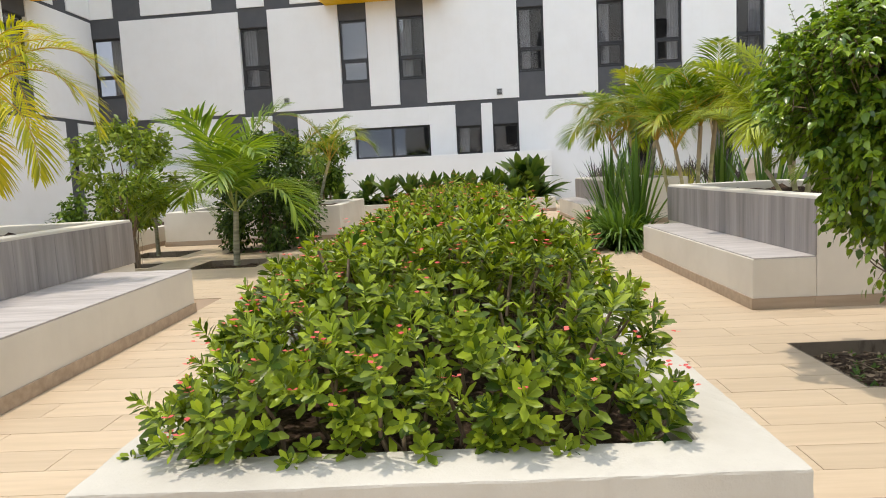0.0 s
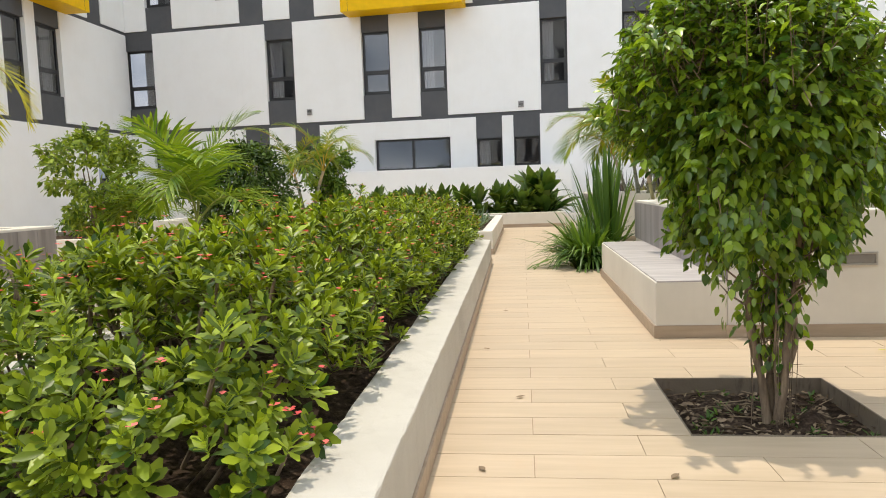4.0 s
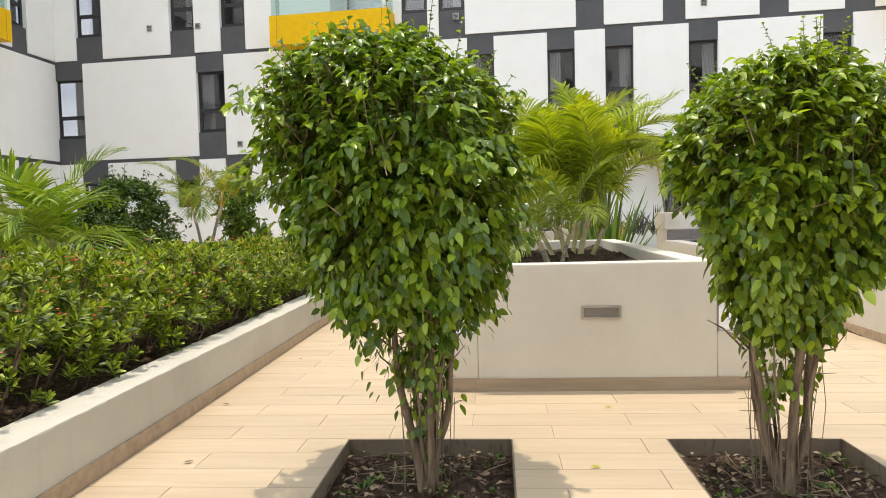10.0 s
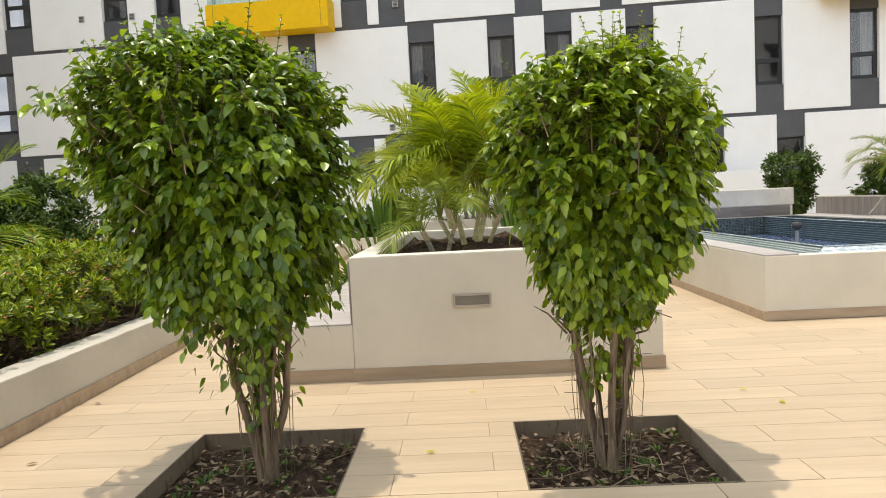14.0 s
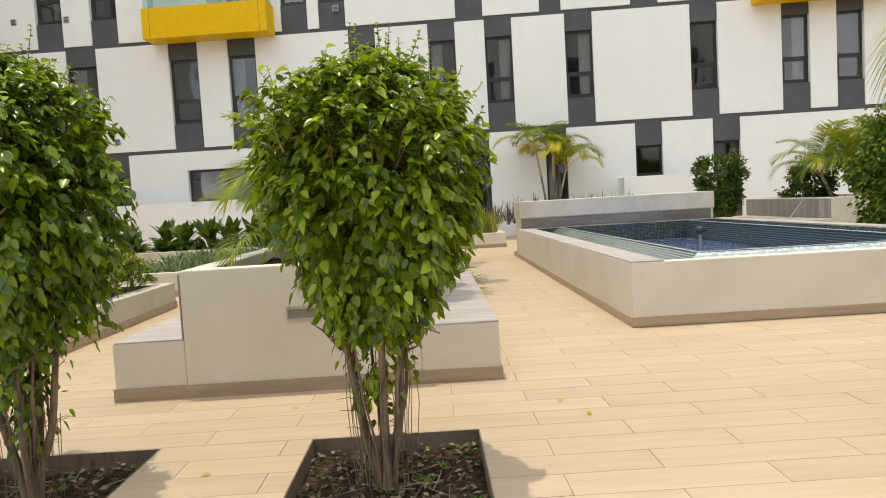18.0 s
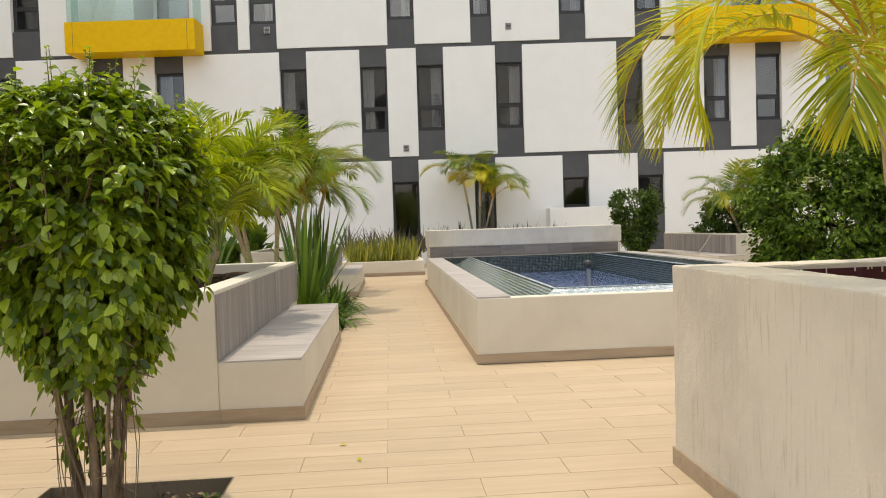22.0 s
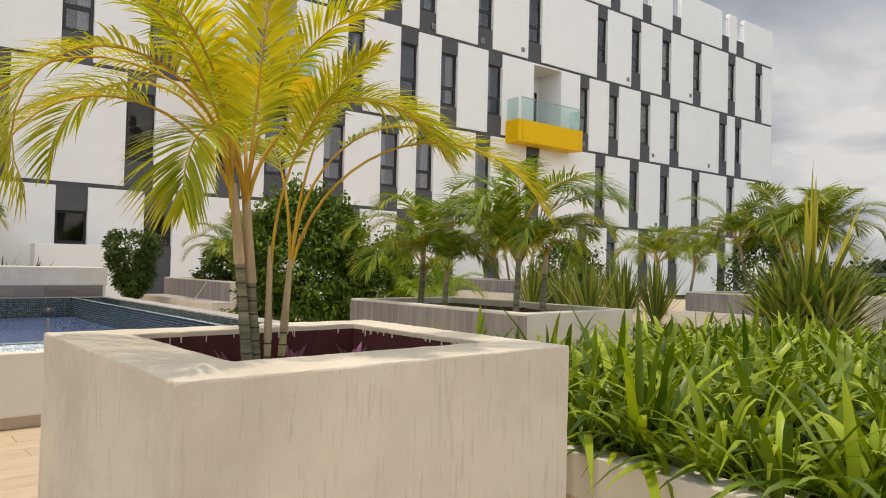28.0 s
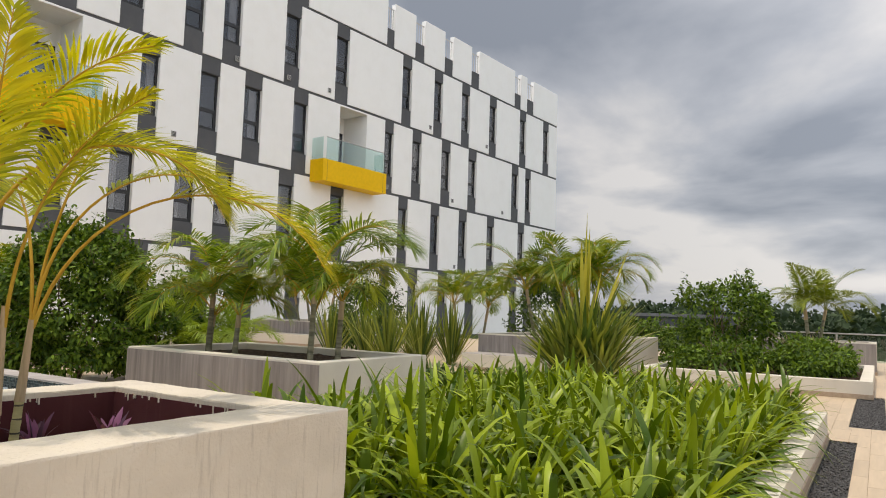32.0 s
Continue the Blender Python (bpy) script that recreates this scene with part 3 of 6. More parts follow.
def balcony(parent, a, b, depth=1.0, z=7.95):
    """Yellow clad box with a glass rail on top."""
    bm = bmesh.new()
    ring(bm, (a, b, -depth, -0.06), (a + 0.12, b - 0.12, -depth + 0.12, -0.07), z, z + 1.1, 0.01)
    box(bm, a + 0.12, b - 0.12, -depth + 0.12, -0.07, z, z + 0.3)
    o = part("balcony", bm, YELLOW, parent, "yellow metal clad balcony")
    for x in (a + 0.28, b - 0.28):
        part("seam", boxed(x, x + 0.012, -depth - 0.003, -depth + 0.01, z + 0.02, z + 1.08), BLACK, o)
    for box_ in ((a + 0.25, b - 0.25, -depth + 0.05, -depth + 0.065), (a + 0.05, a + 0.065, -depth + 0.1, -0.1), (b - 0.065, b - 0.05, -depth + 0.1, -0.1)):
        g = part("glass_rail", boxed(*box_, z + 1.1, z + 2.2), RAILGLASS, o)
        g.visible_shadow = False
    cap = bmesh.new()
    box(cap, a + 0.23, b - 0.23, -depth + 0.03, -depth + 0.085, z + 2.2, z + 2.235)
    part("handrail", cap, STEEL, o)


balcony(building, -5.1, -0.45)
balcony(building, 32.52, 37.2, z=7.75)
balcony(building, 16.9, 21.6, z=7.75)
balcony(wing, -6.6, -3.9)
for s, z in ((-6.9, 4.4), (1.55, 4.25), (-8.5, 9.15), (1.9, 8.8), (6.9, 4.3), (10.8, 8.65), (38.3, 8.4), (-10.6, 9.2), (22.0, 4.3), (25.0, 8.5), (30.2, 4.3),
             (33.6, 12.7), (39.1, 4.3), (42.1, 12.7), (45.0, 4.3), (48.4, 12.8), (27.9, 12.6), (30.9, 12.6), (44.6, 8.5), (50.6, 8.5)):
    v = part("wall_vent", boxed(s - 0.11, s + 0.11, -0.09, -0.045, z - 0.12, z + 0.12, 0.006), VENTM, building)
    sl = bmesh.new()
    for k in range(4):
        box(sl, s - 0.08, s + 0.08, -0.1, -0.088, z - 0.09 + k * 0.05, z - 0.065 + k * 0.05)
    part("slat", sl, BLACK, v)

# low rendered wall in front of the facade
bm = bmesh.new()
box(bm, -14.9, 3.4, -1.1, -0.85, 0, 1.93, 0.015)
box(bm, -14.9, -14.65, -0.85, -0.06, 0, 1.93, 0.015)
box(bm, 3.15, 3.4, -0.85, -0.06, 0, 1.93, 0.015)
low = solid("wall_terrace_low", bm, FACADE, "low white rendered wall in front of the apartment block", "wall", kind="structure")
low.matrix_basis = building.matrix_basis
bm = bmesh.new()
box(bm, 12.0, 15.2, -1.1, -0.85, 0, 1.9, 0.015)
box(bm, 12.0, 12.25, -0.85, -0.06, 0, 1.9, 0.015)
low2 = solid("wall_terrace_low_2", bm, FACADE, "low white rendered wall in front of the apartment block", "wall", kind="structure")
low2.matrix_basis = building.matrix_basis

opp = solid("wall_opposite", boxed(-16, 34, -26.4, -26, -0.006, 21), FACADE, "white wall with dark grey strips closing the courtyard", "wall", kind="structure")
for row in range(4):
    for k in range(15):
        xo = -15 + 3.2 * k + 1.6 * (row % 2)
        part("panel", boxed(xo, xo + 1.1, -25.999, -25.98, LEVELS[row] + 0.1, LEVELS[row + 1] - 0.1), GREY, opp)

# ---- ground ----
GX0, GX1, GY0, GY1 = -16.5, 40.0, -26.4, 30.0
solid("ground", boxed(-2000, 2000, -2000, 2000, -6.2, -6.0), plain("far_ground", (0.05, 0.07, 0.03), 1.0, spec=0.02), "green low ground far below the terrace", kind="structure")
PITS = [(2.3, 3.3, 3.82, 4.82), (4.2, 5.2, 3.82, 4.82), (2.25, 2.75, 10.45, 11.35), (2.3, 2.8, 12.6, 13.6), (4.95, 5.45, 10.4, 11.4), (4.95, 5.45, 12.4, 13.4),
        (-4.3, -3.2, 10.45, 11.55), (-6.3, -5.2, 12.45, 13.5), (-5.75, -5.1, 10.95, 11.5), (-4.4, -3.5, 12.6, 13.5)]
GRAVEL = [(12.4, 17.92, 0.9, 1.225), (19.43, 24.6, 0.55, 1.05)]
HOLES = PITS + GRAVEL
base = bmesh.new()
xs = sorted({GX0, GX1, *[h[0] for h in HOLES], *[h[1] for h in HOLES]})
ys = sorted({GY0, GY1, *[h[2] for h in HOLES], *[h[3] for h in HOLES]})


def in_hole(x, y, grow=0.0):
    return any(h[0] - grow < x < h[1] + grow and h[2] - grow < y < h[3] + grow for h in HOLES)


vmap = {}


def gv(x, y):
    if (x, y) not in vmap:
        vmap[x, y] = base.verts.new((x, y, -0.006))
    return vmap[x, y]


for x0, x1 in zip(xs, xs[1:]):
    for y0, y1 in zip(ys, ys[1:]):
        if not in_hole((x0 + x1) / 2, (y0 + y1) / 2):
            base.faces.new((gv(x0, y0), gv(x1, y0), gv(x1, y1), gv(x0, y1)))
floor = solid("floor", base, GROUT, "beige wood-look plank tile terrace floor", kind="structure")
bm = bmesh.new()
box(bm, GX0, GX1, GY0, GY1, -6.0, -0.5)
solid("terrace_base", bm, WHITE, "solid base under the terrace", kind="structure")

# ---- benches, planters ----
def skirt(bm, o, h=0.1, d=0.014):
    x0, x1, y0, y1 = o
    ring(bm, (x0 - d, x1 + d, y0 - d, y1 + d), (x0 + 0.001, x1 - 0.001, y0 + 0.001, y1 - 0.001), 0.0, h, 0.004)
    return bm


def soil(parent, r, z, seed=1, rough=0.04):
    rng = np.random.default_rng(seed)
    bm = bmesh.new()
    nx, ny = max(3, int((r[1] - r[0]) / 0.12)), max(3, int((r[3] - r[2]) / 0.12))
    g = [[bm.verts.new((r[0] + (r[1] - r[0]) * i / nx, r[2] + (r[3] - r[2]) * j / ny, z + (rough * rng.normal() if 0 < i < nx and 0 < j < ny else 0.0))) for i in range(nx + 1)] for j in range(ny + 1)]
    for j in range(ny):
        for i in range(nx):
            bm.faces.new((g[j][i], g[j][i + 1], g[j + 1][i + 1], g[j + 1][i]))
    return part("soil", bm, SOIL, parent, "dark planting soil", None, True)


def worn(bm, amount, step=0.09):
    """Breaks long straight edges up and dents them a little, like hand-trowelled render."""
    for _ in range(7):
        es = [e for e in bm.edges if e.calc_length() > step]
        if not es:
            break
        bmesh.ops.subdivide_edges(bm, edges=es, cuts=1, use_grid_fill=True)
    for v in bm.verts:
        if v.co.z > 0.12:
            q = noise.noise_vector(v.co * 6.0) * 0.3 + noise.noise_vector(v.co * 37.0) * 0.6
            v.co += q * amount
    return bm


def planter(name, r, h, t, label, mat=None, soil_z=None, inner=None, clad=(), seed=3, inside=None, turn=0.0):
    x0, x1, y0, y1 = r
    root = thing(name, (0, 0, 0), label, "planter", m=pose((x0 + x1) / 2, (y0 + y1) / 2, 0, 0, 0, turn))
    c = Vector(((x0 + x1) / 2, (y0 + y1) / 2, 0))
    o = (x0 - c.x, x1 - c.x, y0 - c.y, y1 - c.y)
    i = (o[0] + t, o[1] - t, o[2] + t, o[3] - t)
    if inside:
        i = (inside[0] - c.x, inside[1] - c.x, inside[2] - c.y, inside[3] - c.y)
    part("wall", worn(ring(bmesh.new(), o, i, 0, h, 0.01), 0.007) if mat else ring(bmesh.new(), o, i, 0, h, 0.012), mat or WHITE, root)
    part("skirting", skirt(bmesh.new(), o), SKIRT, root, "brown tile skirting")
    soil(root, i, (soil_z if soil_z is not None else h - 0.1), seed, 0.014)
    if inner:
        part("lining", ring(bmesh.new(), (i[0] + 0.003, i[1] - 0.003, i[2] + 0.003, i[3] - 0.003), (i[0] + 0.012, i[1] - 0.012, i[2] + 0.012, i[3] - 0.012), h - 0.4, h - 0.03), inner, root, "dark maroon waterproof lining")
    for face in clad:
        n = max(1, round((o[3] - o[2]) / 0.3)) if face in "we" else max(1, round((o[1] - o[0]) / 0.3))
        lo, hi = (o[2], o[3]) if face in "we" else (o[0], o[1])
        for k in range(n):
            a, b = lo + (hi - lo) * k / n + 0.0015, lo + (hi - lo) * (k + 1) / n - 0.0015
            bx = {"w": (o[0] - 0.012, o[0] - 0.001, a, b), "e": (o[1] + 0.001, o[1] + 0.012, a, b), "s": (a, b, o[2] - 0.012, o[2] - 0.001), "n": (a, b, o[3] + 0.001, o[3] + 0.012)}[face]
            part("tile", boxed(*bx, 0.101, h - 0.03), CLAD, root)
    return root


def bench(parent, r, h=0.45, label=""):
    x0, x1, y0, y1 = r
    b = part("bench", boxed(x0, x1, y0, y1, 0, h - 0.012, 0.008), WHITE, parent, label)
    part("skirting", skirt(bmesh.new(), r), SKIRT, b)
    n = max(1, round((y1 - y0) / 0.6))
    for k in range(n):
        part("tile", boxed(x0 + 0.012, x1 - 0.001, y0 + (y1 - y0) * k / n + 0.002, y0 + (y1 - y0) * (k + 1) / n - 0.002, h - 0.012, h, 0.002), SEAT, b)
    return b


def bench_block(r, wall_l, wall_r, bench_y, h, label, left=True, right=True, seed=5, back=None):
    """A high planter between two long benches; its long sides are clad with grey wood-look tile."""
    x0, x1, y0, y1 = r
    c = Vector(((x0 + x1) / 2, (y0 + y1) / 2, 0))
    root = thing("bench_planter", c, label, "planter bench")
    o = (wall_l - c.x, wall_r - c.x, y0 - c.y, y1 - c.y)
    t = 0.19
    i = (o[0] + t, o[1] - t, o[2] + t, o[3] - t)
    part("wall", ring(bmesh.new(), o, i, 0, h, 0.012), WHITE, root)
    part("skirting", skirt(bmesh.new(), o), SKIRT, root, "brown tile skirting")
    soil(root, i, h - 0.12, seed)
    for on, xa, xb, face in ((left, x0 - c.x, o[0] - 0.001, "w"), (right, o[1] + 0.001, x1 - c.x, "e")):
        if not on:
            continue
        bench(root, (xa, xb, bench_y[0] - c.y + 0.004, bench_y[1] - c.y), 0.45, "white bench with grey wood-look tile seat")
        n = max(1, round((o[3] - o[2]) / 0.3))
        for k in range(n):
            a, b = o[2] + (o[3] - o[2]) * k / n + 0.0015, o[2] + (o[3] - o[2]) * (k + 1) / n - 0.0015
            bx = (o[0] - 0.012, o[0] - 0.001, a, b) if face == "w" else (o[1] + 0.001, o[1] + 0.012, a, b)
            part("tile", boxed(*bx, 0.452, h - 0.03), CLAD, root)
    return root


hedge_planter = planter("hedge_planter", (-1.24, 1.05, 1.96, 11.4), 0.385, 0.26, "low worn white rendered planter bed on the tiled terrace", mat=WORN, soil_z=0.26, turn=0.55)
block_1 = bench_block((2.53, 5.45, 5.96, 10.35), 3.07, 4.85, (5.96, 9.68), 0.965, "white planter with bench seats and grey wood-look tile sides")
block_2 = bench_block((2.6, 5.45, 15.1, 19.4), 3.13, 4.85, (15.1, 18.9), 0.965, "white planter with bench seats before the apartment block")
block_l = bench_block((-6.4, -2.77, 2.0, 7.75), -5.5, -3.75, (2.0, 6.95), 0.95, "white planter with bench seat and grey tile side beside the hedge", left=False)
spider_planter = planter("spider_planter", (-1.3, 0.97, 12.9, 19.6), 0.42, 0.2, "low white planter bed with grey-green strap plants")
end_planter = planter("end_planter", (-5.0, 2.72, 20.6, 23.4), 0.42, 0.2, "low white planter bed closing the walkway")
snake_planter = planter("snake_planter", (4.75, 7.1, 20.7, 23.2), 0.42, 0.2, "low white planter bed full of snake plants")
big_planter = planter("palm_planter", (7.675, 9.65, 2.85, 4.61), 1.12, 0.29, "tall weathered rendered planter with dark maroon lining", mat=ROUGH, soil_z=0.86, inner=MAROON, inside=(8.02, 9.39, 3.19, 4.38), turn=-0.4)
p2 = planter("palm_bed", (13.1, 15.35, 6.13, 9.78), 0.955, 0.2, "white planter with grey wood-look tile side and young palms", clad=("w",))
p3 = bench_block((14.0, 17.4, 17.4, 21.9), 14.65, 17.0, (17.0, 21.9), 0.96, "white planter with bench and grey tile side near the block", right=False)
lily_planter = planter("lily_planter", (10.35, 17.92, 1.245, 5.6), 0.37, 0.24, "low white planter bed overgrown by strap-leaved lilies", soil_z=0.27)
p5 = bench_block((23.4, 27.9, 6.17, 10.24), 24.3, 27.9, (6.17, 10.24), 0.96, "white planter with grey tile side beyond the lily bed", right=False)
p6 = bench_block((27.2, 31.0, 19.2, 23.2), 27.9, 30.6, (19.2, 23.2), 0.96, "white planter with grey tile side before the far facade", right=False)
far_planter = planter("shrub_planter", (24.05, 30.5, 0.755, 5.6), 0.37, 0.24, "low white planter bed with clipped shrubs")
far_bench = planter("far_planter", (31.8, 34.0, 0.7, 5.5), 0.96, 0.2, "white planter with grey tile side at the terrace edge", clad=("w",))
left_planter = planter("left_planter", (-10.5, -6.6, 13.6, 19.0), 0.42, 0.2, "low white planter bed with shrubs")
mid_planter = planter("shrub_box", (-6.4, -2.6, 14.6, 18.2), 0.72, 0.2, "white planter box with shrubs behind the palms")

# runs of pale render down the maroon lining, under the rim
rng = np.random.default_rng(77)
bm = bmesh.new()
for k in range(28):
    w_, d_ = rng.uniform(0.003, 0.008), rng.uniform(0.01, 0.05) * (1.6 if k % 7 == 0 else 0.7)
    if k % 2:
        x = rng.uniform(-0.6, 0.7)
        box(bm, x, x + w_, 0.631, 0.637, 1.088 - d_, 1.092)
    else:
        y = rng.uniform(-0.6, 0.7)
        box(bm, 0.708, 0.714, y * 0.8, y * 0.8 + w_, 1.088 - d_, 1.092)
tagged(part("paint_run", bm, ROUGH, big_planter, "pale runs of render"), kind="stuff")

# light slot in the end wall of the bench planter
def step_light(x0, x1, y, z0, z1):
    root = thing("step_light", ((x0 + x1) / 2, y, (z0 + z1) / 2), "recessed metal step light in a white wall", "wall light")
    w, h = (x1 - x0) / 2, (z1 - z0) / 2
    bm = bmesh.new()
    box(bm, -w, w, -0.012, -0.001, h - 0.016, h, 0.002)
    box(bm, -w, w, -0.012, -0.001, -h, -h + 0.016, 0.002)
    box(bm, -w, -w + 0.016, -0.012, -0.001, -h + 0.016, h - 0.016, 0.002)
    box(bm, w - 0.016, w, -0.012, -0.001, -h + 0.016, h - 0.016, 0.002)
    part("frame", bm, STEEL, root)
    part("lens", boxed(-w + 0.017, w - 0.017, -0.006, -0.001, -h + 0.017, h - 0.017), plain("frosted_lens", (0.20, 0.18, 0.155), 0.4), root, "dull frosted lens")


step_light(3.855, 4.15, 5.96, 0.545, 0.645)
step_light(14.05, 14.4, 6.13, 0.5, 0.6)

# small box beside the canes, and a hose end by the clipped shrub
solid("junction_box", boxed(8.17, 8.23, 3.52, 3.55, 0.85, 1.0, 0.006), plain("grey_plastic", (0.42, 0.38, 0.34), 0.6), "small grey plastic box in the tall planter", "box")
hs_ = [Vector((13.7 + 0.55 * k / 10, 19.1 - 1.2 * k / 10, 0.03 + 0.93 * (k / 10) ** 2)) for k in range(11)]
bm = bmesh.new()
last = None
for q in hs_:
    cur_ = [bm.verts.new(q + Vector((math.cos(a) * 0.014, 0, math.sin(a) * 0.014))) for a in (0, 1.05, 2.1, 3.14, 4.19, 5.24)]
    if last:
        for k in range(6):
            bm.faces.new((last[k], last[(k + 1) % 6], cur_[(k + 1) % 6], cur_[k]))
    last = cur_
solid("hose", bm, plain("pale_hose", (0.55, 0.52, 0.42), 0.5), "pale garden hose hanging from a planter", "hose", smooth=True)

# ---- pool ----
def mosaic_mat():
    m, n, l, bs = nodes_of("mosaic")
    v = world_coords(n, l, (1, 1, 1))
    br = n.new("ShaderNodeTexVoronoi")
    br.distance, br.feature = "CHEBYCHEV", "F1"
    br.inputs["Scale"].default_value, br.inputs["Randomness"].default_value = 30.0, 0.0
    l.new(v, br.inputs["Vector"])
    wn_ = n.new("ShaderNodeTexWhiteNoise")
    l.new(br.outputs["Position"], wn_.inputs["Vector"])
    c = ramp_of(n, l, wn_.outputs["Value"], [(0.0, (0.01, 0.018, 0.02)), (0.45, (0.02, 0.036, 0.038)), (0.8, (0.04, 0.06, 0.06)), (1.0, (0.1, 0.13, 0.125))])
    g = ramp_of(n, l, br.outputs["Distance"], [(0.42, (0, 0, 0)), (0.46, (1, 1, 1))])
    c = mixed(n, l, c, (0.17, 0.19, 0.185), g)
    l.new(c, bs.inputs["Base Color"])
    bs.inputs["Roughness"].default_value = 0.18
    return m


def water_mat():
    m, n, l, bs = nodes_of("pool_water")
    gl = n.new("ShaderNodeBsdfGlossy")
    gl.inputs["Roughness"].default_value = 0.03
    tr = n.new("ShaderNodeBsdfTransparent")
    tr.inputs["Color"].default_value = (0.8, 0.88, 0.95, 1)
    lw = n.new("ShaderNodeLayerWeight")
    pw = n.new("ShaderNodeMath")
    pw.operation = "POWER"
    l.new(lw.outputs["Facing"], pw.inputs[0])
    pw.inputs[1].default_value = 4.0
    fr = n.new("ShaderNodeMath")
    fr.operation = "MULTIPLY_ADD"
    l.new(pw.outputs[0], fr.inputs[0])
    fr.inputs[1].default_value, fr.inputs[2].default_value = 0.7, 0.03
    h = noise_tex(n, l, world_coords(n, l), 7, 3)
    b = n.new("ShaderNodeBump")
    b.inputs["Strength"].default_value, b.inputs["Distance"].default_value = 0.25, 0.01
    l.new(h, b.inputs["Height"])
    l.new(b.outputs[0], gl.inputs["Normal"])
    mx = n.new("ShaderNodeMixShader")
    l.new(fr.outputs[0], mx.inputs[0])
    l.new(tr.outputs[0], mx.inputs[1])
    l.new(gl.outputs[0], mx.inputs[2])
    l.new(mx.outputs[0], n["Material Output"].inputs["Surface"])
    return m


def stripe_mat(name="striped_mosaic", axis="X", base=(0.085, 0.13, 0.122), pale=(0.36, 0.41, 0.39), lo=0.6, hi=0.9, bands=8.0):
    m, n, l, bs = nodes_of(name)
    w = n.new("ShaderNodeTexWave")
    w.bands_direction, w.wave_profile = axis, "SIN"
    w.inputs["Scale"].default_value, w.inputs["Distortion"].default_value = bands, 0.0
    l.new(world_coords(n, l), w.inputs["Vector"])
    a = noise_tex(n, l, world_coords(n, l, (30, 30, 30)), 1.0, 1)
    c = mixed(n, l, base, pale, ramp_of(n, l, w.outputs["Fac"], [(lo, (0, 0, 0)), (hi, (1, 1, 1))]))
    c = mixed(n, l, c, (0.09, 0.12, 0.125), ramp_of(n, l, a, [(0.5, (0, 0, 0)), (0.66, (0.7, 0.7, 0.7))]))
    l.new(c, bs.inputs["Base Color"])
    bs.inputs["Roughness"].default_value = 0.2
    return m


def mosaic_of(name, stops, joint):
    m = mosaic_mat()
    m.name = name
    r = [q for q in m.node_tree.nodes if q.type == "VALTORGB" and len(q.color_ramp.elements) == 4][0]
    for e, c in zip(r.color_ramp.elements, stops):
        e.color = (*c, 1)
    mx = [q for q in m.node_tree.nodes if q.type == "MIX"][0]
    mx.inputs["B"].default_value = (*joint, 1)
    return m


MOSAIC, WATER, STRIPED, STRIPED_Z = mosaic_mat(), water_mat(), stripe_mat(), stripe_mat("level_striped_mosaic", "Z", (0.03, 0.05, 0.055), (0.15, 0.19, 0.195), 0.7, 0.95)
PALE = mosaic_of("pale_mosaic", [(0.32, 0.40, 0.45), (0.5, 0.56, 0.58), (0.68, 0.71, 0.70), (0.78, 0.79, 0.77)], (0.25, 0.33, 0.38))
BLUE = plain("blue_pool_floor", (0.40, 0.45, 0.70), 0.3)
PX0, PX1, PY0, PY1, PH = 6.955, 11.75, 7.65, 16.6, 0.665
pool = thing("fountain_pool", ((PX0 + PX1) / 2, (PY0 + PY1) / 2, 0), "raised white fountain pool lined with blue mosaic", "fountain")
pm = pool.matrix_basis.inverted()


def in_pool(name, bm, mat, parent=None, label=""):
    bmesh.ops.translate(bm, verts=bm.verts, vec=pm.translation)
    return part(name, bm, mat, parent or pool, label)


OUT = (PX0, PX1, PY0, PY1)
INN = (PX0 + 0.34, PX1 - 0.34, PY0 + 0.16, PY1)
in_pool("wall", ring(bmesh.new(), OUT, (INN[0], INN[1], INN[2], PY1 - 0.02), 0, PH - 0.015, 0.01), WHITE)
in_pool("skirting", skirt(bmesh.new(), (PX0, PX1, PY0, PY1 + 0.9)), SKIRT, None, "brown tile skirting")
for x0, x1 in ((PX0 + 0.005, INN[0]), (INN[1], PX1 - 0.005)):
    n_t = 24
    for k in range(n_t):
        ya = PY0 + 0.005 + (PY1 - PY0 - 0.01) * k / n_t
        in_pool("tile", boxed(x0, x1, ya + 0.002, ya + (PY1 - PY0) / n_t - 0.002, PH - 0.015, PH, 0.002), SEAT)
lin = bmesh.new()
ring(lin, (INN[0] - 0.001, INN[1] + 0.001, INN[2] - 0.001, PY1 - 0.021), (INN[0] + 0.012, INN[1] - 0.012, INN[2] + 0.012, PY1 - 0.034), 0.05, PH - 0.02)
in_pool("lining", lin, MOSAIC, None, "blue-green glass mosaic")
# an overfilled inner basin: aprons fall outwards from its edge to a channel inside the rim
bx0, bx1, by0, by1 = INN[0] + 0.62, INN[1] - 0.62, INN[2] + 0.58, PY1 - 0.06
cx0, cx1, cy0, cy1 = INN[0] + 0.27, INN[1] - 0.27, INN[2] + 0.16, PY1 - 0.06
zt, zb = 0.655, 0.47


def slope(quad):
    bm = bmesh.new()
    top = [bm.verts.new(p) for p in quad]
    bot = [bm.verts.new((p[0], p[1], 0.02)) for p in quad]
    bm.faces.new(top)
    for k in range(4):
        j = (k + 1) % 4
        bm.faces.new((top[k], bot[k], bot[j], top[j]))
    bmesh.ops.recalc_face_normals(bm, faces=bm.faces)
    return bm


